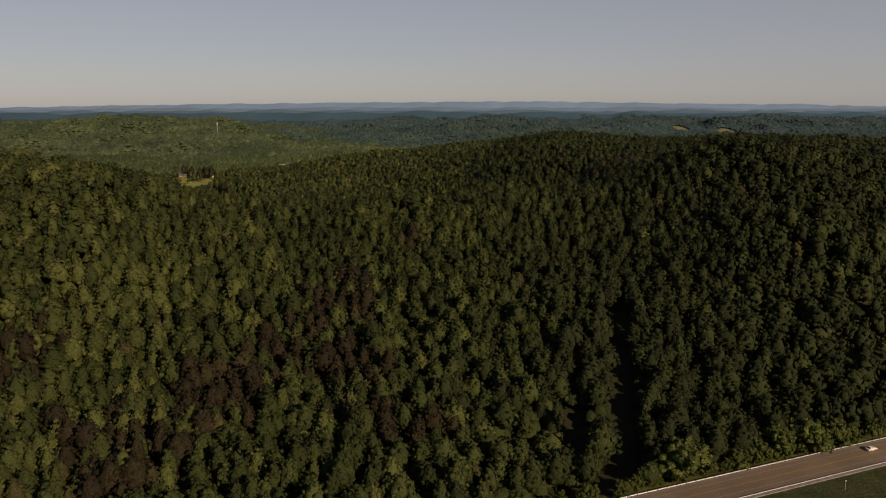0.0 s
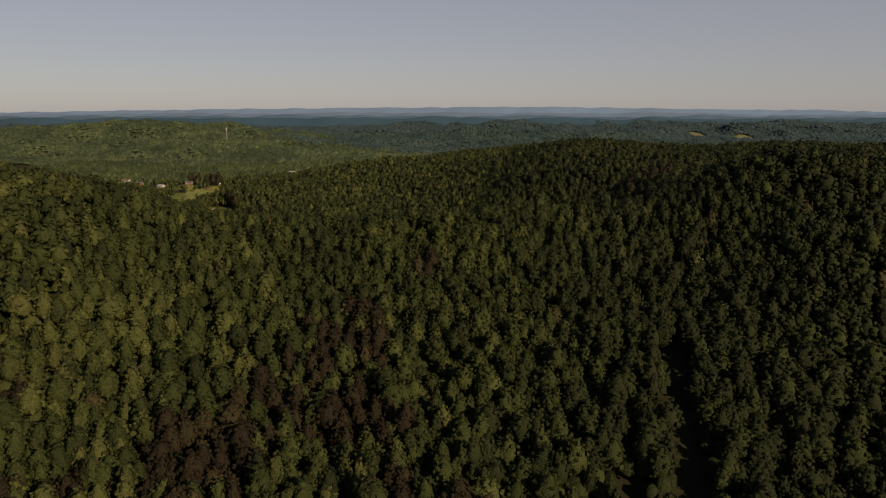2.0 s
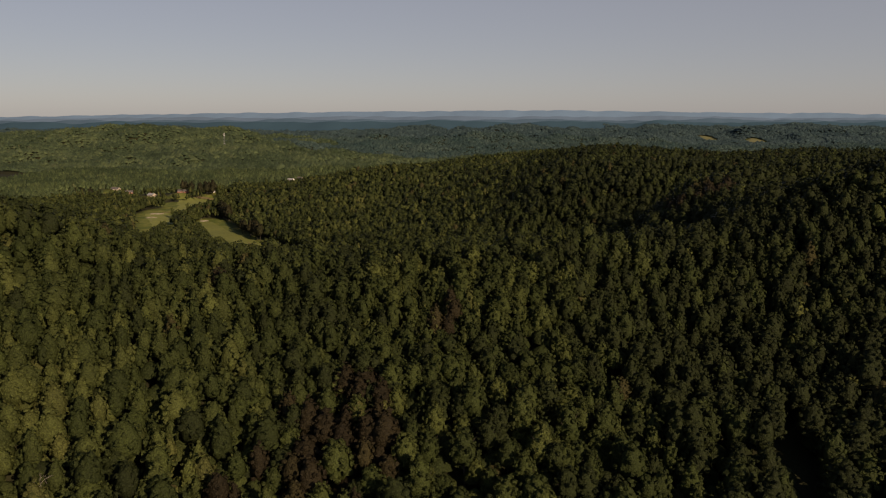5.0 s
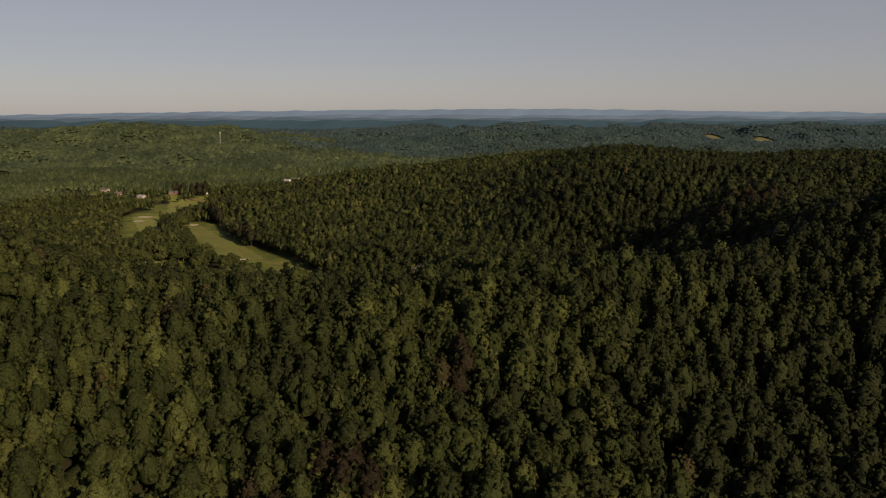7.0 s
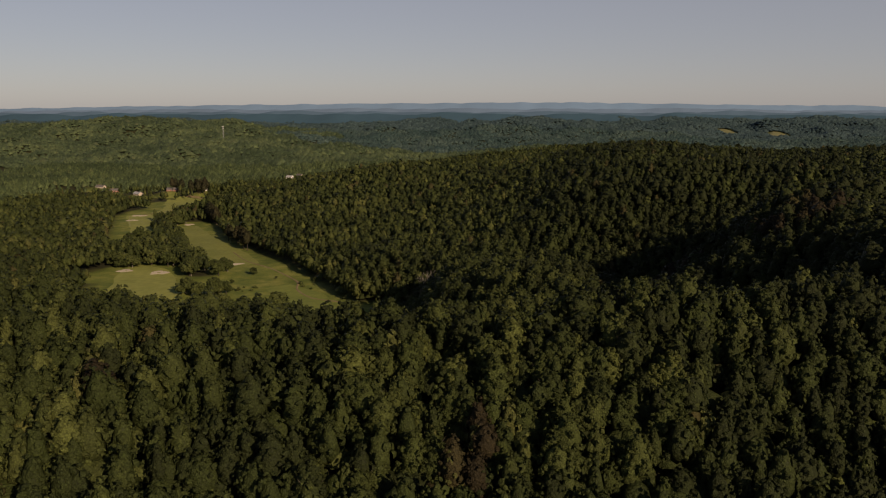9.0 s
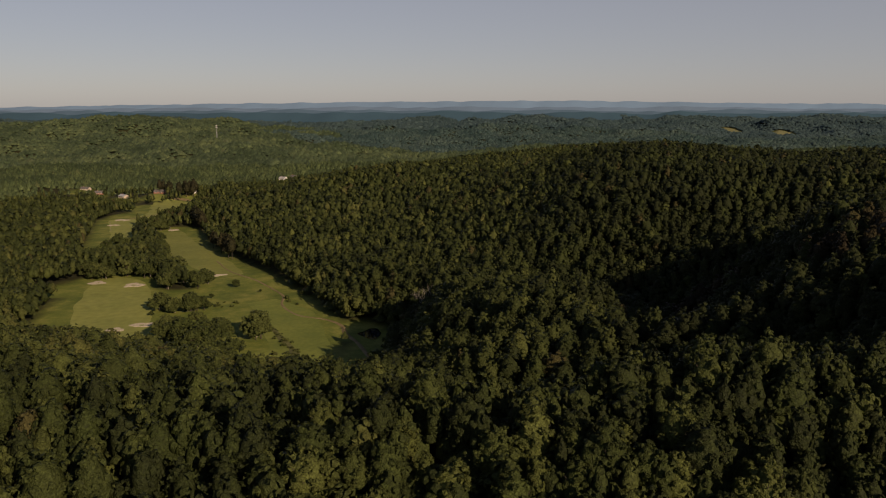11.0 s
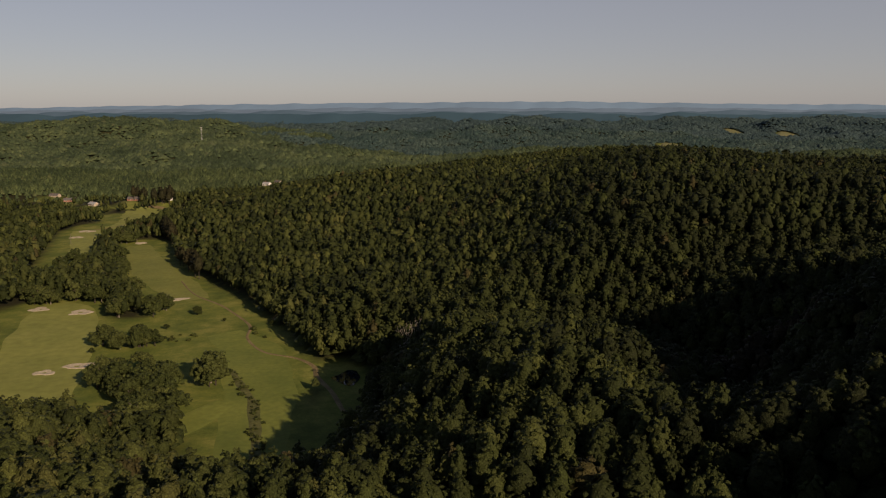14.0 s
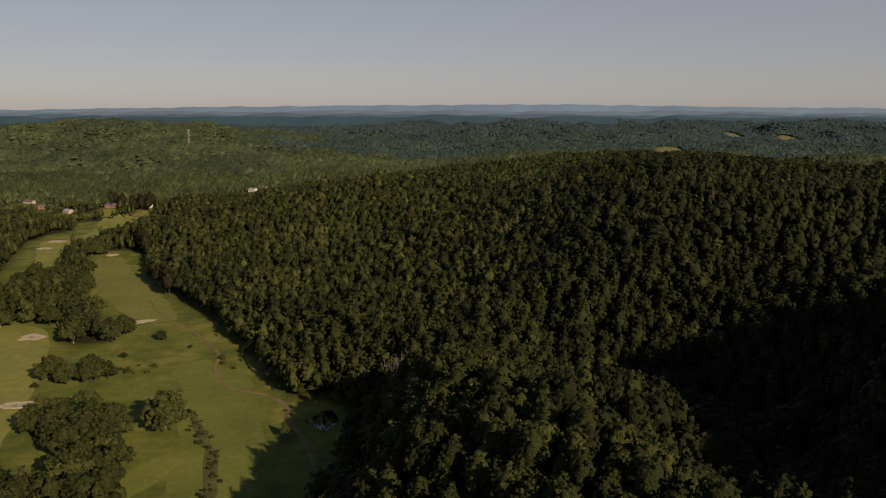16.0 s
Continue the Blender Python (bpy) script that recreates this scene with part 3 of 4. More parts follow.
def dome_shape(g, sides, tiers):
    """A far crown: rings of corners that close in an apex."""
    co, tri = [], []
    for k, (r, z) in enumerate(tiers):
        a = np.arange(sides) * 2 * math.pi / sides + 0.5 * k
        rr = WIDE * r * g.uniform(0.8, 1.2, sides)
        co.append(np.stack((rr * np.cos(a), rr * np.sin(a), TALL * z * g.uniform(0.93, 1.07, sides)), -1))
    co.append(np.array([(g.uniform(-0.6, 0.6), g.uniform(-0.6, 0.6), TALL)]))
    for k in range(len(tiers)):
        for i in range(sides):
            q, w = k * sides + i, k * sides + (i + 1) % sides
            if k == len(tiers) - 1:
                tri.append((q, w, len(tiers) * sides))
            else:
                tri += [(q, w, q + sides), (w, w + sides, q + sides)]
    return np.concatenate(co), np.array(tri)


BRUSH_KIND = [dome_shape(rng, 5, ((1.32, 0.42), (0.95, 0.80))) for _ in range(8)]
TINY_KIND = [dome_shape(rng, 6, ((1.45, 0.44),)) for _ in range(8)]

# stands of brown, die-back trees: x, y, radius
BROWN = np.array([(-50, 350, 22), (-40, 312, 22), (-86, 285, 26), (-14, 262, 20), (-104, 236, 24), (-170, 300, 20), (-70, 320, 18), (-120, 262, 16), (-20, 400, 9), (-105, 415, 8), (95, 690, 22), (130, 600, 20)], float)


def scatter(g, x0, x1, y0, y1, step, jitter=0.42):
    x, y = np.meshgrid(np.arange(x0, x1, step), np.arange(y0, y1, step * 0.9))
    x = x + (np.arange(len(x)) % 2)[:, None] * step / 2
    x, y = x.ravel(), y.ravel()
    return x + g.uniform(-jitter, jitter, len(x)) * step, y + g.uniform(-jitter, jitter, len(y)) * step


def eye_distance(x, y, spare=30.0):
    """Metres to the flight line's nearest place from which a tree can be seen; huge where none can see it."""
    best = np.full(len(x), 1e9)
    for c in np.arange(0, 450, 30):
        dx, dy = x + 18.0 * min(1, c / 150), y - c
        seen = (dy > 60) & (np.abs(dx) < 0.61 * dy + spare)
        best = np.where(seen, np.minimum(best, np.hypot(dx, dy)), best)
    return best


def tints(g, x, y):
    """The tone of each tree: patches of darker and lighter wood, with strays, painted shade and sun by side, and the
    brown stands.
    """
    t = 0.40 + 0.13 * waves(x, y, 150, 14) + 0.10 * waves(x, y, 45, 15) + g.normal(0, 0.2, len(x)) + 0.22 * smooth(1300, 1800, y) * waves(x, y, 420, 16)
    t = t + 0.06 * smooth(-70, -150, x) + 0.20 * smooth(470, 540, y) * (1 - smooth(760, 860, y)) * smooth(-40, -110, x) - 0.35 * smooth(-20, 80, x) * (1 - smooth(1000, 1300, y))        # eastern heights darker, western slopes lighter: shade and sun put into the tint
    t = np.clip(t, 0.02, 0.84)
    t = np.where(g.uniform(size=len(x)) < 0.012, 0.92, t)
    d = np.min([np.hypot(x - bx, y - by) / r for bx, by, r in BROWN], axis=0)
    return np.where(g.uniform(size=len(x)) < np.clip(1.25 - d, 0, 0.8), g.uniform(0.935, 1.0, len(x)), t)


def planted(name, kinds, x, y, tint, size, g, label, squash=1.0, mat=M_LEAF, sink=0.0):
    """One mesh of many trees."""
    which = g.integers(0, len(kinds), len(x))
    ang, wide, tall = g.uniform(0, 6.283, len(x)), size * g.uniform(0.82, 1.28, len(x)), (0.45 + 0.55 * size) * g.uniform(0.88, 1.12, len(x)) * squash
    z = height(x, y) - sink
    co, tri, val, n = [], [], [], 0
    for k, (v, f) in enumerate(kinds):
        s = np.nonzero(which == k)[0]
        if not len(s):
            continue
        c, q = np.cos(ang[s])[:, None] * wide[s][:, None], np.sin(ang[s])[:, None] * wide[s][:, None]
        p = np.stack((x[s][:, None] + v[:, 0] * c - v[:, 1] * q, y[s][:, None] + v[:, 0] * q + v[:, 1] * c, z[s][:, None] + v[:, 2] * tall[s][:, None]), -1)
        co.append(p.reshape(-1, 3))
        tri.append((f[None] + (np.arange(len(s)) * len(v))[:, None, None] + n).reshape(-1, 3))
        tone = np.repeat(tint[s][:, None], len(v), 1)
        val.append(tone.ravel())
        n += len(s) * len(v)
    ob = big_mesh(name, np.concatenate(co), np.concatenate(tri), mat, np.concatenate(val), soft=True)
    return tagged(ob, label, "forest", kind="stuff")


def wooded(x, y):
    """True where woods stand."""
    off = road_offset(x, y)
    ok = (clearance(x, y, OPEN) > 3) & (clearance(x, y, FIELDS) > 4)
    ok &= ~((off < ROAD_HALF + 5) & (off > -70) & (x > -60)) & (np.abs(off) > ROAD_HALF + 1.8)
    ok &= np.hypot((x + 83) / 13, (y - 797) / 18) > 1
    ok &= clearance(x, y, YARDS) > 0
    ok &= clearance(x, y, ((64, 246, 76, 318, 6.0), (76, 318, 86, 366, 4.5), (20, 222, 50, 232, 5.0), (16, 261, 40, 268, 7.0), (44, 250, 52, 285, 4.0), (54, 240, 66, 252, 6.5))) > 0
    village = np.hypot((x + 580) / 130, (y - 1535) / 75) < 1
    ok &= ~village | (np.sin(x * 12.9898 + y * 78.233) * 43758.5453 % 1.0 < 0.3)
    return ok


# a stretch of the slope and crest below the flight line, where the trees are things of their own
def single_stretch(x, y):
    return (np.abs(x + 12) < 40) & (y > 330) & (y < 470)


g = np.random.default_rng(5)
tx, ty = scatter(g, -900, 1000, 100, 1950, 7.2)
keep = wooded(tx, ty)
gap = waves(tx, ty, 38, 17) > 1.5
keep &= ~(gap & (clearance(tx, ty, OPEN) > 20))
tx, ty = tx[keep], ty[keep]
td = eye_distance(tx, ty)
shade = (td > 1e8) & (tx > 0) & (eye_distance(tx - 90, ty + 100, 60) < 1e8) & (ty < 1000)
tt, ts = tints(g, tx, ty), np.clip(g.normal(0.96, 0.19, len(tx)), 0.5, 1.26)
own = single_stretch(tx, ty) & (tt < 0.9)
edge = ((clearance(tx, ty, OPEN) < 30) & (ty > 1180)) | (np.hypot((tx + 580) / 150, (ty - 1500) / 110) < 1) | (clearance(tx, ty, YARDS) < 30)
ts = np.where(edge, ts * 0.6, ts) * 0.93
crest = smooth(345, 375, ty) * (1 - smooth(470, 490, ty)) * (1 - smooth(130, 170, np.abs(tx)))        # younger, closer woods on the crest
ts = ts * (1 - 0.17 * crest)
tt = np.where(tt < 0.9, np.clip(tt - 0.10 * crest, 0.02, 1), tt)
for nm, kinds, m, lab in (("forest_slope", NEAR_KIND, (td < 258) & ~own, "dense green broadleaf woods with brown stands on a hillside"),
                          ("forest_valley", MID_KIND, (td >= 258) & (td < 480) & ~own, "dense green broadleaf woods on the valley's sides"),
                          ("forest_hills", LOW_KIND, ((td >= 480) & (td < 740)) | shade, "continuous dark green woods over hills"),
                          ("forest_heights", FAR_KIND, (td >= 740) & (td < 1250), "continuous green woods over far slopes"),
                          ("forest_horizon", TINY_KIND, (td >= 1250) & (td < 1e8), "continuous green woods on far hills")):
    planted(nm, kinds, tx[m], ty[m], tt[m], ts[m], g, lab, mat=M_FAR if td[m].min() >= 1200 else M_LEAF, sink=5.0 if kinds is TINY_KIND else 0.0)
young = np.random.default_rng(23)
yx, yy = scatter(young, -160, 160, 358, 482, 7.2)
m = wooded(yx, yy)
planted("forest_crest", MID_KIND, yx[m], yy[m], np.clip(tints(young, yx[m], yy[m]) - 0.10, 0.02, 0.9), young.uniform(0.52, 0.76, m.sum()), young, "young dark green broadleaf trees filling the crest")
ux, uy = scatter(g, -320, 320, 150, 820, 5.2)
m = (eye_distance(ux, uy) < 330) & wooded(ux, uy)
planted("forest_understory", BRUSH_KIND, ux[m], uy[m], tints(g, ux[m], uy[m]), g.uniform(0.52, 0.78, m.sum()), g, "low dark green saplings and brush under the woods", 0.55)
ux, uy = scatter(g, -520, 520, 300, 1100, 6.4)
ud = eye_distance(ux, uy)
m = (ud >= 300) & (ud < 540) & wooded(ux, uy)
planted("forest_brush", TINY_KIND, ux[m], uy[m], tints(g, ux[m], uy[m]), g.uniform(0.55, 0.75, m.sum()), g, "green saplings and brush under the valley woods", 0.55)
ax, ay = scatter(g, -420, 460, -320, 900, 6.6)
m = (eye_distance(ax, ay) > 1e8) & wooded(ax, ay) & ~((ax > 0) & (ay > 100) & (eye_distance(ax - 90, ay + 100, 60) < 1e8))
planted("forest_around", TINY_KIND, ax[m], ay[m], tints(g, ax[m], ay[m]), np.clip(g.normal(0.95, 0.2, m.sum()), 0.5, 1.4), g, "dense green broadleaf woods beyond the road and the slope")
fx, fy = scatter(g, -2000, 2000, 1950, 3300, 9.1)
m = wooded(fx, fy) & (eye_distance(fx, fy, 60) < 1e8)
fx, fy = fx[m], fy[m]
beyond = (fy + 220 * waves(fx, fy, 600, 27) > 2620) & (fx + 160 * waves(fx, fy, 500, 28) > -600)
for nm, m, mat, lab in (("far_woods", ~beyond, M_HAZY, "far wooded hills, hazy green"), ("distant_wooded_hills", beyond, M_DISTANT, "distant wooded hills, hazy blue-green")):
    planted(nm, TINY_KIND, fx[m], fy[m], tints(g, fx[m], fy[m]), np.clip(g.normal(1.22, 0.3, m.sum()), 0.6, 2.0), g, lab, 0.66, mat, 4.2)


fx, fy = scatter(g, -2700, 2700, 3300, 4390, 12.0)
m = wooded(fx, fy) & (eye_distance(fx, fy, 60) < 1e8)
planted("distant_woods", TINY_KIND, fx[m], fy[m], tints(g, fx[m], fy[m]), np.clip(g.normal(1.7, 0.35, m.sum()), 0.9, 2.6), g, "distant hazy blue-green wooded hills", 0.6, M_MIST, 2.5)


def broad_crown(g, tall, wide, leaf, sprays):
    """A spreading crown: several leafy masses at the ends of limbs."""
    pieces = []
    for i in range(7):
        a, ring = i * 2.4 + g.uniform(-0.4, 0.4), (0.0 if i == 0 else g.uniform(0.42, 0.66))
        r = wide * g.uniform(0.32, 0.60)
        v, f = crown_shape(g, 11, sprays // 7, leaf, "lawn", r * 2.1, r, heart=1)
        v[:, 2] -= r * 2.1 * 0.57
        z = tall * (0.74 if i == 0 else g.uniform(0.30, 0.68)) - 0.06 * wide
        pieces.append((v + np.array((ring * wide * math.cos(a), ring * wide * math.sin(a), z)), f))
    return joined(pieces)


def tree_model(name, g, shape, bark, leaves=460, tall=TALL, wide=WIDE, leaf=0.4, label="", category="tree", group="", leafage=M_LEAF_ONE):
    """A tree of its own: tapered trunk with limbs, and a crown of leaf clumps."""
    root = tagged(new(name), label, category, group)
    v, f = trunk_shape(g)
    t = big_mesh("trunk", v * np.array((1, 1, tall / TALL)), f, bark)
    v, f = broad_crown(g, tall, wide, leaf, leaves) if shape == "lawn" else crown_shape(g, 38, leaves, leaf, shape, tall, wide, cull=0.0)
    c = big_mesh("crown", v, f, leafage)
    t.parent = c.parent = root
    return root


def put_trees(models, places, g, sink=0.0):
    """Copies of the models at rows of x, y, size; the models themselves take the first places."""
    for i, (x, y, s) in enumerate(places):
        m = pose(x, y, float(height(x, y)) - sink, 0, 0, g.uniform(0, 360))
        k = models[i % len(models)] if i < len(models) else None
        ob = k if k else copy_thing(models[g.integers(len(models))], m)
        ob.matrix_basis = m
        w = s * g.uniform(0.9, 1.15)
        ob.scale = (w, w, s)


sx, sy, ss = tx[own], ty[own], ts[own]
wood_models = [tree_model("broadleaf_tree", g, "round" if i % 4 else "spire", M_BARK, label="tall green broadleaf tree on the wooded ridge", group="trees on the ridge") for i in range(8)]
put_trees(wood_models, list(zip(sx, sy, ss))[:300], g)

# golf course trees: groups as x, y, spread x, spread y, number, size
lawn_models = [tree_model("lawn_tree", g, "lawn", M_PALE_BARK if i % 3 == 0 else M_BARK, 700, 14.5, 6.2, 0.5, label="dark green broadleaf tree on the golf course", group="trees on the golf course", leafage=M_LEAF_LAWN) for i in range(6)]
places = []
for cx, cy, dx, dy, n, s in ((-228, 858, 24, 8, 16, 0.95), (-206, 792, 12, 14, 11, 1.0), (-188, 776, 14, 12, 9, 1.1), (-175, 752, 12, 14, 10, 1.2), (-166, 728, 10, 12, 8, 1.25), (-154, 790, 5, 5, 3, 1.3),
                             (-258, 934, 20, 14, 14, 1.0), (-300, 985, 24, 24, 22, 1.1), (-335, 1050, 24, 34, 22, 1.1), (-372, 1115, 18, 36, 14, 1.1), (-395, 1215, 14, 22, 10, 0.9), (-345, 965, 16, 10, 9, 0.9)):
    for _ in range(n):
        places.append((cx + dx * g.uniform(-1, 1), cy + dy * g.uniform(-1, 1), s * g.uniform(0.75, 1.15)))
# two rows at the wood's edge, added to cast shade on the fairway
places += [(-76 + 7 * k + g.uniform(-3, 3), 664 + 17 * k + g.uniform(-4, 4), g.uniform(0.8, 1.15)) for k in range(6)]
places += [(-68 + 6 * k, 655 + 16 * k, g.uniform(0.9, 1.2)) for k in range(5)]
places += [(-211, 931, 0.55), (-219, 893, 0.3), (-206, 868, 0.28), (-186, 914, 0.22), (-246, 842, 0.3), (-395, 1225, 0.9), (-405, 1235, 0.9), (-385, 1260, 0.7), (-150, 905, 0.3)]
put_trees(lawn_models, places, g)

road_models = [tree_model("roadside_tree", g, "lawn", M_BARK, 1200, 15.0, 6.6, 0.42, label="bright green bushy tree beside the road", group="trees along the road", leafage=M_LEAF_ROAD) for i in range(3)]
places = [(82, 248, 1.12), (112, 260, 0.8), (122, 264, 0.95), (135, 269, 1.0), (147, 274, 0.85), (70, 244, 0.6)]
for u in np.arange(-40, 150, 9.0):
    p = ROAD_P + ROAD_D * (u + g.uniform(-2, 2)) + ROAD_N * (ROAD_HALF + g.uniform(1.6, 4.5))
    places.append((p[0], p[1], g.uniform(0.38, 0.62)))
put_trees(road_models, places, g)

# ---------------------------------------------------------------- road
def road_strip(name, mat, lo, hi, z, label, category, u0=-620.0, u1=620.0, kind="structure", thick=0.5):
    verts, faces = [], []
    us = np.arange(u0, u1 + 1, 20.0)
    for u in us:
        for o, dz in ((lo, -thick), (lo, 0), (hi, 0), (hi, -thick)):
            p = ROAD_P + ROAD_D * u + ROAD_N * o
            verts.append((p[0], p[1], z + dz))
    for i in range(len(us) - 1):
        for k in range(3):
            faces.append((i * 4 + k, (i + 1) * 4 + k, (i + 1) * 4 + k + 1, i * 4 + k + 1)[::-1])
    return tagged(link(name, verts, faces, [mat], False), label, category, kind=kind)


road = road_strip("road", M_ASPHALT, -6.2, 6.2, ROAD_Z, "worn reddish-brown two-lane asphalt road", "road")
road_strip("verge", M_VERGE, -34, -8.6, ROAD_Z - 0.35, "dark weedy grass verge below the road", "verge", thick=0.2)
road_strip("road_shoulder", M_GRAVEL, -8.6, -6.2, ROAD_Z - 0.05, "pale gravel shoulder along the road", "shoulder")
road_strip("road_shoulder", M_GRAVEL, 6.2, 7.4, ROAD_Z - 0.05, "pale gravel shoulder along the road", "shoulder")
for o in (-4.0, 4.0):
    road_strip("edge_line", M_LINE, o - 0.08, o + 0.08, ROAD_Z + 0.006, "worn white painted edge line", "road line", thick=0.003)
for o in (-0.16, 0.16):
    road_strip("centre_line", M_YELLOW, o - 0.06, o + 0.06, ROAD_Z + 0.006, "yellow painted centre line", "road line", thick=0.003)

# ---------------------------------------------------------------- small builders
def part(name, bm, mat, parent, label=""):
    """One mesh object under a thing or a part."""
    me = bpy.data.meshes.new(name)
    bm.to_mesh(me)
    bm.free()
    me.materials.append(mat)
    ob = new(name, me)
    ob.parent = parent
    return tagged(ob, label) if label else ob


def box_bm(sx, sy, sz, cx=0.0, cy=0.0, cz=0.0, bevel=0.0, taper=1.0):
    """A box, bevelled and drawn in towards its top by taper."""
    bm = bmesh.new()
    bmesh.ops.create_cube(bm, size=1.0)
    for v in bm.verts:
        k = taper if v.co.z > 0 else 1.0
        v.co = Vector((cx + v.co.x * sx * k, cy + v.co.y * sy * k, cz + v.co.z * sz))
    if bevel:
        bmesh.ops.bevel(bm, geom=bm.edges[:], offset=bevel, segments=2, affect="EDGES")
    return bm


def rod_bm(a, b, r0, r1, sides=8):
    bm = bmesh.new()
    a, b = Vector(a), Vector(b)
    bmesh.ops.create_cone(bm, cap_ends=True, segments=sides, radius1=r0, radius2=r1, depth=(b - a).length)
    q = (b - a).to_track_quat("Z", "Y").to_matrix().to_4x4()
    bmesh.ops.transform(bm, matrix=Matrix.Translation((a + b) / 2) @ q, verts=bm.verts)
    return bm


def profile_bm(points, length):
    """A closed outline in x, z swept along y."""
    bm = bmesh.new()
    rows = [[bm.verts.new((x, y, z)) for x, z in points] for y in (-length / 2, length / 2)]
    n = len(points)
    for i in range(n):
        bm.faces.new((rows[0][i], rows[0][(i + 1) % n], rows[1][(i + 1) % n], rows[1][i]))
    bm.faces.new(rows[0][::-1])
    bm.faces.new(rows[1])
    bmesh.ops.recalc_face_normals(bm, faces=bm.faces)
    return bm


def plain(name, colour, rough=0.6, metal=0.0, spec=0.4):
    m, nt, p = principled(name, rough, spec, metal)
    n = noise_node(nt, 3.0, 4)
    c = mixed(nt, ramp(nt, n.outputs[0], [(0.3, (0, 0, 0)), (0.7, (1, 1, 1))]).outputs[0], tuple(0.85 * q for q in colour), tuple(min(1, 1.1 * q) for q in colour))
    nt.links.new(c, p.inputs["Base Color"])
    return m


M_WHITE = plain("white_siding", (0.72, 0.70, 0.66), 0.7)
M_BRICK = plain("red_brick_wall", (0.28, 0.13, 0.09), 0.85)
M_TAN = plain("tan_siding", (0.45, 0.38, 0.29), 0.8)
M_SHINGLE = two_tone("roof_shingle", (0.10, 0.09, 0.085), (0.16, 0.145, 0.135), 0.8, 5.0, bump=0.5)
M_GREY_ROOF = plain("pale_metal_roof", (0.48, 0.47, 0.45), 0.45, 0.3)
M_GLASS = plain("dark_glass", (0.02, 0.025, 0.03), 0.05)
M_CARPAINT = plain("silver_white_paint", (0.66, 0.64, 0.60), 0.25)
M_RUBBER = plain("black_rubber", (0.02, 0.02, 0.02), 0.8)
M_LAMP_RED = plain("red_lamp_glass", (0.35, 0.02, 0.02), 0.2)
M_LAMP_CLEAR = plain("clear_lamp_glass", (0.75, 0.75, 0.72), 0.1)
M_MAST = plain("pale_mast_steel", (0.30, 0.31, 0.31), 0.5, 0.2)

# ---------------------------------------------------------------- road furniture
ROAD_TURN = math.degrees(math.atan2(ROAD_D[1], ROAD_D[0]))


def on_road(u, o, z=0.0):
    p = ROAD_P + ROAD_D * u + ROAD_N * o
    return p[0], p[1], ROAD_Z + z


def guard_rail(o, u0, u1, face):
    """A steel guard rail along the road: a W-shaped beam on posts."""
    base = on_road((u0 + u1) / 2, o)
    root = tagged(new("guard_rail"), "galvanised steel guard rail on posts beside the road", "guard rail", "guard rails")
    root.matrix_basis = pose(*base, 0, 0, ROAD_TURN - 90)
    w = [(0.0, 0.40), (0.05, 0.46), (0.05, 0.50), (0.0, 0.56), (0.05, 0.62), (0.05, 0.66), (0.0, 0.72), (-0.02, 0.72), (0.03, 0.65), (0.03, 0.63), (-0.02, 0.56), (0.03, 0.49), (0.03, 0.47), (-0.02, 0.40)]
    part("beam", profile_bm([(x * face, z) for x, z in w], u1 - u0), M_STEEL, root)
    post_me = None
    for k, y in enumerate(np.arange(u0 + 1, u1, 4.0) - (u0 + u1) / 2):
        if post_me is None:
            ob = part("post", box_bm(0.14, 0.16, 1.35, -0.10 * face, 0, 0.02, 0.015), M_WOOD, root)
            post_me = ob.data
        else:
            ob = new("post", post_me)
            ob.parent = root
        ob.location = (0, y, 0)
    return root


guard_rail(6.9, -50, 190, -1)
guard_rail(-7.9, -30, 190, 1)


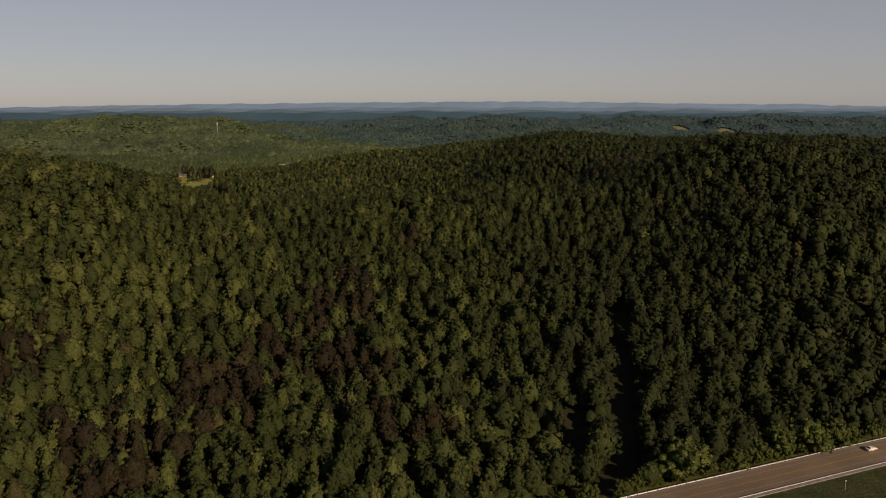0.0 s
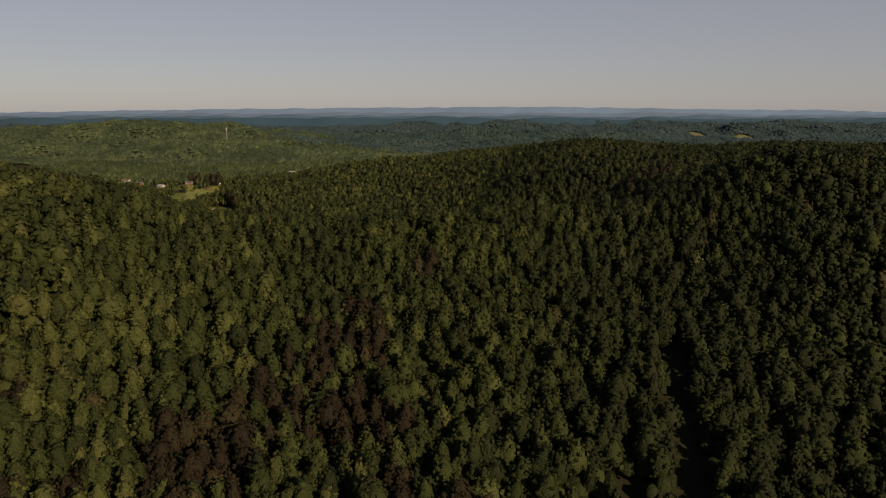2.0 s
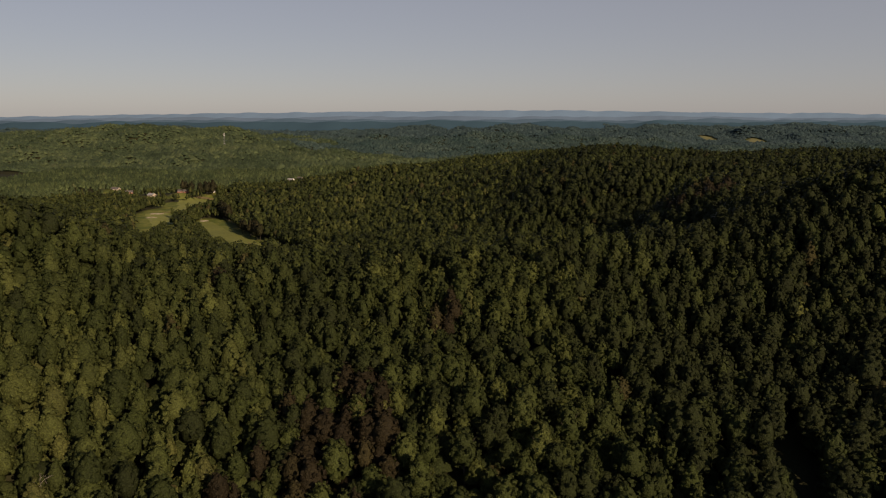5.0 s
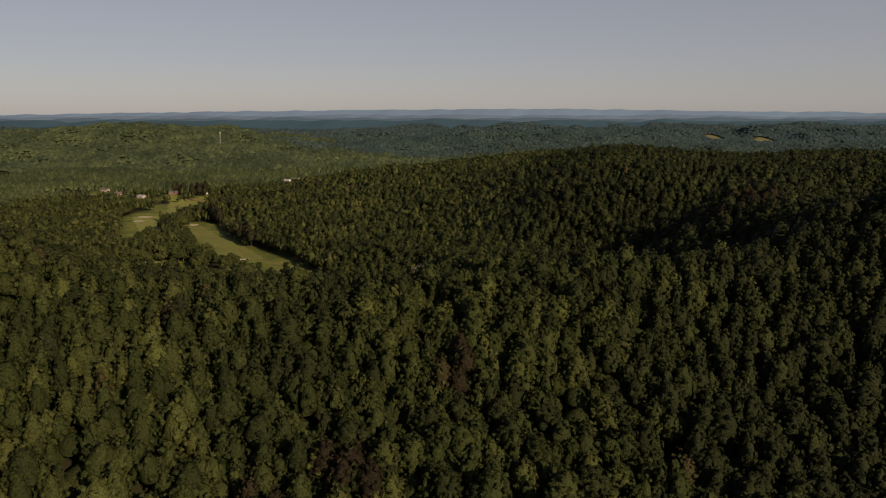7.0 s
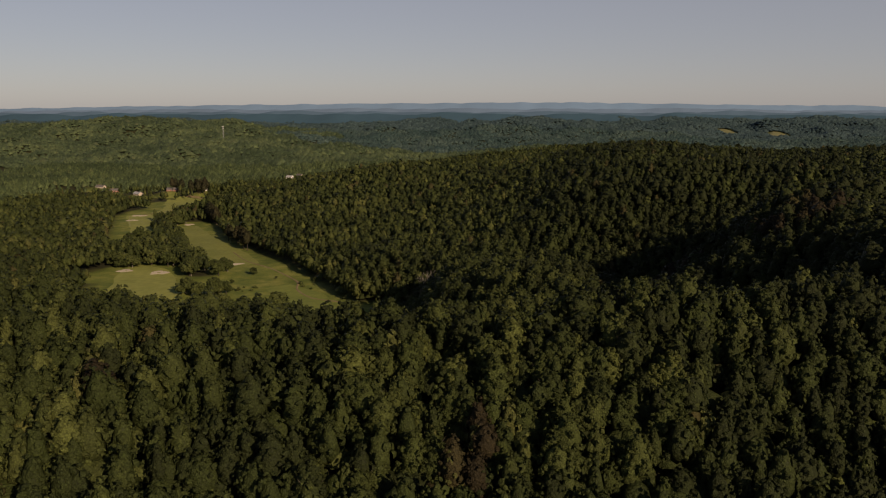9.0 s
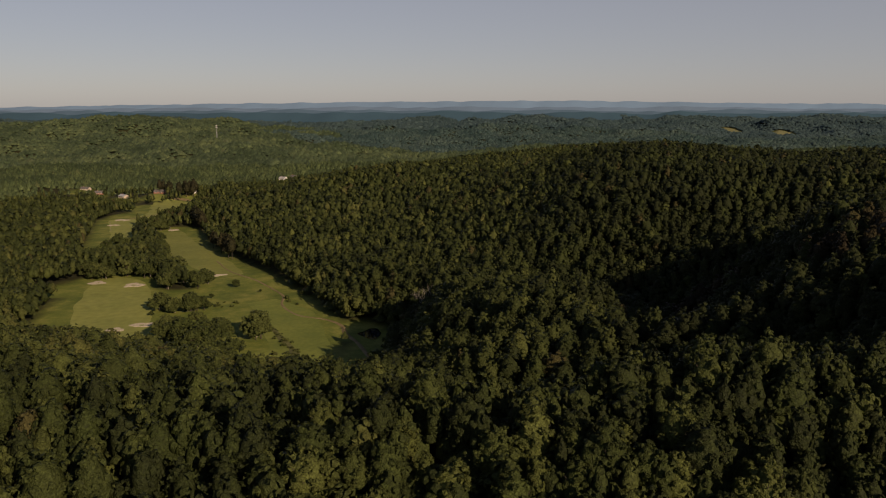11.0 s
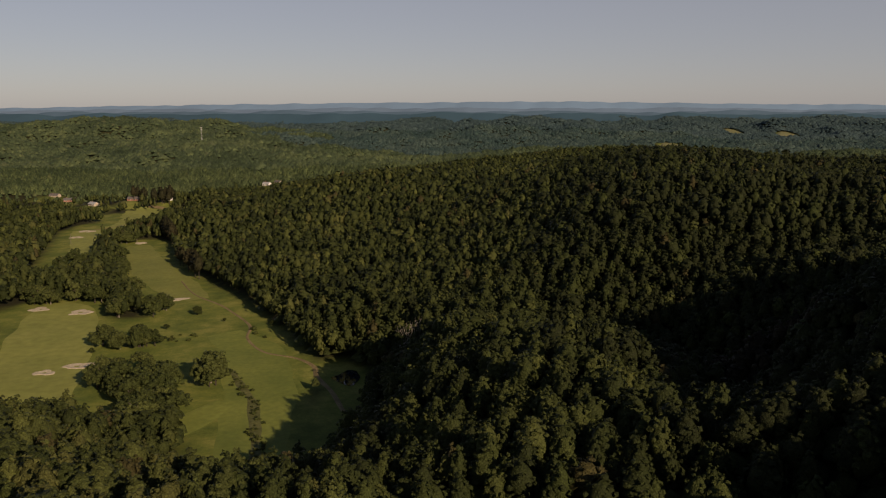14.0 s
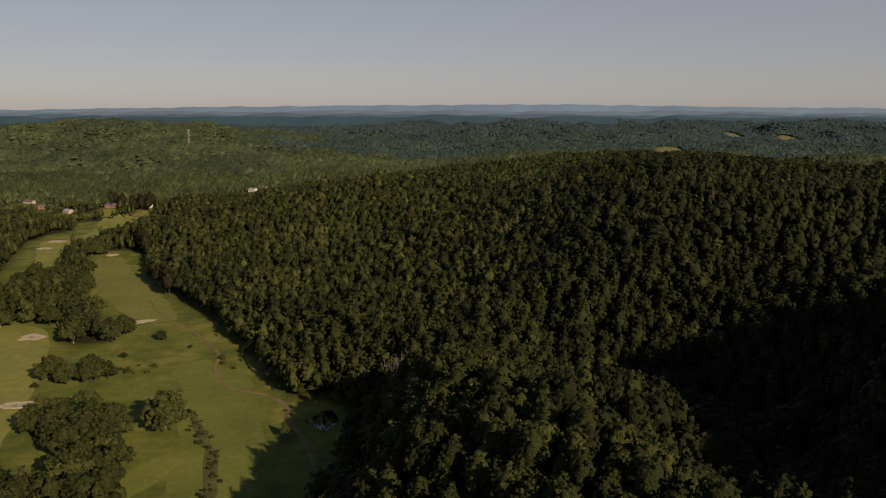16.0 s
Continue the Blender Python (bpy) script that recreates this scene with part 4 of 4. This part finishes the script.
def car(x, y, z, turn):
    root = tagged(new("car"), "silver-white sedan on the far lane of the road", "car")
    root.matrix_basis = pose(x, y, z, 0, 0, turn)
    side = [(-2.25, 0.30), (-2.28, 0.62), (-2.15, 0.88), (-1.55, 0.95), (-1.0, 1.38), (-0.1, 1.46), (0.55, 1.38), (1.15, 0.98), (2.0, 0.82), (2.25, 0.62), (2.25, 0.30), (1.2, 0.22), (-1.2, 0.22)]
    bm = bmesh.new()
    rows = []
    for yy, k in ((-0.9, 0.94), (-0.82, 1.0), (0.82, 1.0), (0.9, 0.94)):
        rows.append([bm.verts.new((px, yy * (0.78 if pz > 1.2 else 1.0), pz * k if pz > 0.5 else pz)) for px, pz in side])
    n = len(side)
    for a in range(3):
        for i in range(n):
            bm.faces.new((rows[a][i], rows[a][(i + 1) % n], rows[a + 1][(i + 1) % n], rows[a + 1][i]))
    bm.faces.new(rows[0][::-1])
    bm.faces.new(rows[3])
    bmesh.ops.recalc_face_normals(bm, faces=bm.faces)
    bmesh.ops.bevel(bm, geom=bm.edges[:], offset=0.04, segments=2, affect="EDGES")
    part("body", bm, M_CARPAINT, root)
    for s in (-1, 1):
        part("side_window", box_bm(1.7, 0.03, 0.34, -0.25, s * 0.79, 1.16, 0.01, 0.75), M_GLASS, root)
    w = part("windscreen", box_bm(0.62, 1.3, 0.03, 0, 0, 0, 0.01), M_GLASS, root)
    w.location, w.rotation_euler = (0.90, 0, 1.20), (0, radians(34), 0)
    w = part("rear_window", box_bm(0.62, 1.25, 0.03, 0, 0, 0, 0.01), M_GLASS, root)
    w.location, w.rotation_euler = (-1.32, 0, 1.19), (0, radians(-38), 0)
    for sx in (-1.35, 1.38):
        for sy in (-0.84, 0.84):
            tyre = part("wheel", rod_bm((sx, sy - 0.1, 0.33), (sx, sy + 0.1, 0.33), 0.33, 0.33, 18), M_RUBBER, root)
            part("rim", rod_bm((sx, sy - 0.115, 0.33), (sx, sy + 0.115, 0.33), 0.2, 0.2, 14), M_STEEL, tyre)
    for s in (-1, 1):
        part("headlight", box_bm(0.12, 0.34, 0.12, 2.19, s * 0.64, 0.68, 0.03), M_LAMP_CLEAR, root)
        part("tail_light", box_bm(0.1, 0.3, 0.14, -2.22, s * 0.66, 0.74, 0.03), M_LAMP_RED, root)
    return root


car(*on_road(104.5, 2.0, 0.006), ROAD_TURN)

post = tagged(new("marker_post"), "thin pale marker post in the grass beside the road", "post")
px, py = 135.0, 241.0
post.matrix_basis = pose(px, py, float(height(px, py)))
part("pole", rod_bm((0, 0, -0.4), (0, 0, 4.2), 0.09, 0.07), M_MAST, post)
part("plate", box_bm(0.32, 0.04, 0.4, 0, -0.09, 3.9, 0.01), M_WHITE, post)

# ---------------------------------------------------------------- village and mast
def house(x, y, turn, wide, deep, wall, roof, label, high=3.0, sink=0.3):
    root = tagged(new("house"), label, "house", "village houses")
    z = float(height(x, y))
    root.matrix_basis = pose(x, y, z - sink, 0, 0, turn)
    w = part("wall", profile_bm([(-deep / 2, 0), (deep / 2, 0), (deep / 2, high), (0, high + deep * 0.28), (-deep / 2, high)], wide), wall, root)
    for s in (-1, 1):
        e = Vector((s * (deep / 2 + 0.5), 0, high - 0.28))
        top = Vector((0, 0, high + deep * 0.28 + 0.10))
        d = top - e
        bm = box_bm(d.length, wide + 0.9, 0.16, 0, 0, 0, 0.02)
        r = part("roof", bm, roof, root)
        r.location = (e + top) / 2 + Vector((0, 0, 0.1))
        r.rotation_euler = (0, -s * math.atan2(d.z, abs(d.x)) * -1, 0)
    part("chimney", box_bm(0.7, 0.7, 1.9, 0.6, wide * 0.25, high + deep * 0.28 + 0.3, 0.03), M_BRICK, root)
    for s in (-1, 1):
        part("door", box_bm(0.08, 1.0, 2.1, s * (deep / 2 + 0.03), 0.4, 1.05 + sink, 0.01), M_WOOD, root)
        for k in (-0.33, -0.14, 0.24, 0.36):
            win = part("window", box_bm(0.06, 1.25, 1.35, s * (deep / 2 + 0.03), k * wide, 1.75 + sink, 0.01), M_WHITE, root)
            part("pane", box_bm(0.06, 1.05, 1.15, s * (deep / 2 + 0.05), k * wide, 1.75 + sink), M_GLASS, win)
    return root


house(-344, 1668, 70, 12, 8, M_WHITE, M_GREY_ROOF, "white house with a pale roof among trees", 3.4)
house(-616, 1549, 110, 16, 9, M_BRICK, M_SHINGLE, "brick house with a dark roof by the woods", 3.2)
house(-556, 1500, 60, 14, 9, M_TAN, M_GREY_ROOF, "tan house with a pale roof in the village", 3.0)
house(-520, 1556, 95, 18, 10, M_BRICK, M_SHINGLE, "long brick house behind the field", 3.2)
house(-660, 1590, 80, 15, 9, M_TAN, M_SHINGLE, "tan house with a dark roof in the village", 3.2)
house(-330, 1690, 60, 12, 8, M_TAN, M_SHINGLE, "small tan house among trees", 3.0)
house(-468, 1556, 75, 12, 8, M_WHITE, M_GREY_ROOF, "small white house behind the field", 3.0)


def mast(x, y, tall):
    """A slim lattice mast with aerials."""
    root = tagged(new("radio_mast"), "tall pale lattice radio mast on the wooded hill", "mast")
    root.matrix_basis = pose(x, y, float(height(x, y)))
    legs = [Vector((math.cos(a), math.sin(a), 0)) for a in (0.5, 2.6, 4.7)]
    for d in legs:
        part("leg", rod_bm(d * 2.0 + Vector((0, 0, -0.5)), d * 0.9 + Vector((0, 0, tall)), 0.22, 0.16, 6), M_MAST, root)
    zs = np.linspace(0, tall, 15)
    for i in range(14):
        for k in range(3):
            r0, r1 = 2.0 - 1.1 * zs[i] / tall, 2.0 - 1.1 * zs[i + 1] / tall
            part("brace", rod_bm(legs[k] * r0 + Vector((0, 0, zs[i])), legs[(k + 1) % 3] * r1 + Vector((0, 0, zs[i + 1])), 0.09, 0.09, 4), M_MAST, root)
    for z in (tall - 1.5, tall - 6.0):
        part("platform", rod_bm((0, 0, z - 0.1), (0, 0, z + 0.1), 1.9, 1.9, 12), M_MAST, root)
        for a in np.arange(6) * 1.047:
            part("aerial", box_bm(0.3, 0.3, 2.4, 2.0 * math.cos(a), 2.0 * math.sin(a), z + 1.0, 0.03), M_WHITE, root)
    part("lightning_rod", rod_bm((0, 0, tall), (0, 0, tall + 4), 0.06, 0.03, 6), M_STEEL, root)


mast(-668, 2320, 46)

pole = tagged(new("utility_pole"), "pale wooden utility pole beside the far fairway", "pole")
pole.matrix_basis = pose(-446, 1214, float(height(-446, 1214)))
part("shaft", rod_bm((0, 0, -0.5), (0, 0, 12), 0.2, 0.14), M_PALE_BARK, pole)
part("crossarm", box_bm(2.2, 0.14, 0.16, 0, 0.16, 11.2, 0.01), M_WOOD, pole)

# ---------------------------------------------------------------- odd trees
def bare_tree(x, y, tall, seed, label="dead leafless tree with pale bark in the woods"):
    """A dead tree: a pale trunk that forks into bare limbs."""
    q = np.random.default_rng(seed)
    pieces = []

    def grow(p, d, length, r, depth):
        e = p + d * length
        mid = (p + e) / 2 + q.normal(0, 0.05, 3) * length
        pieces.append(tube([p, mid, e], (r, r * 0.82, r * 0.62), 6 if depth < 2 else 4))
        if depth < 3:
            for _ in range(3 if depth else 4):
                f = d + q.normal(0, 0.48, 3) + np.array((0, 0, 0.12))
                grow(p + d * length * q.uniform(0.6, 1.0), f / np.linalg.norm(f), length * q.uniform(0.5, 0.72), r * 0.55, depth + 1)

    grow(np.array((0, 0, -0.5)), np.array((0.05, 0.03, 1.0)), tall * 0.5, 0.24, 0)
    v, f = joined(pieces)
    root = tagged(new("dead_tree"), label, "tree", "dead trees")
    root.matrix_basis = pose(x, y, float(height(x, y)))
    big_mesh("branches", v, f, M_DEAD_WOOD).parent = root


for k, (x, y, s) in enumerate([(-52, 812, 24), (-46, 818, 21), (-126, 331, 15)]):
    bare_tree(x, y, s, 90 + k)


def shrub_model(g):
    root = tagged(new("shrub"), "low weedy green shrub along the ditch", "shrub", "shrubs along the ditch")
    v, f = crown_shape(g, 9, 50, 0.26, "lawn", 2.6, 1.7)
    big_mesh("foliage", v - np.array((0, 0, 0.45)), f, M_LEAF_LAWN).parent = root
    v, f = joined([tube([(0, 0, -0.3), (0.5 * math.cos(a), 0.5 * math.sin(a), 1.2)], (0.05, 0.02), 4) for a in (0, 2, 4)])
    big_mesh("stems", v, f, M_BARK).parent = root
    return root


shrubs = [shrub_model(g) for _ in range(3)]
line = spline([(-150, 812, 4), (-140, 790, 5), (-127, 766, 6), (-120, 745, 6), (-113, 722, 6), (-108, 700, 5)], 3.5)
put_trees(shrubs, [(p[0] + g.uniform(-4, 4), p[1] + g.uniform(-2, 2), g.uniform(0.3, 0.7)) for p in line for _ in range(2)]
          + [(-205 + g.uniform(-12, 12), 872 + g.uniform(-8, 8), g.uniform(0.4, 0.9)) for _ in range(8)] + [(-156, 884, 0.9), (-148, 876, 0.7), (-160, 893, 1.1)], g)

M_PURPLE_LEAF = foliage("dark_needles", "object", [(0.0, (0.028, 0.030, 0.014)), (0.5, (0.036, 0.034, 0.016)), (1.0, (0.042, 0.035, 0.018))])


def pine_model(g):
    root = tagged(new("dark_conifer"), "dark conifer at the edge of the course", "tree", "dark conifers")
    v, f = trunk_shape(g, 4)
    big_mesh("trunk", v, f, M_BARK).parent = root
    v, f = crown_shape(g, 26, 200, 0.5, "spire", 22.0, 4.4)
    big_mesh("crown", v, f, M_PURPLE_LEAF).parent = root
    return root


pines = [pine_model(g) for _ in range(3)]
put_trees(pines, [(-488 + g.uniform(-30, 30), 1547 + g.uniform(-11, 13), g.uniform(0.85, 1.2)) for _ in range(22)]
          + [(-352 + 1.0 * k * -1.6 + g.uniform(-3, 3), 1252 + 2.6 * k + g.uniform(-3, 3), g.uniform(0.9, 1.2)) for k in range(-8, 10)]
          + [(-250 - 0.62 * k + g.uniform(-3, 3), 1052 + k + g.uniform(-4, 4), g.uniform(0.8, 1.1)) for k in range(0, 60, 7)], g)
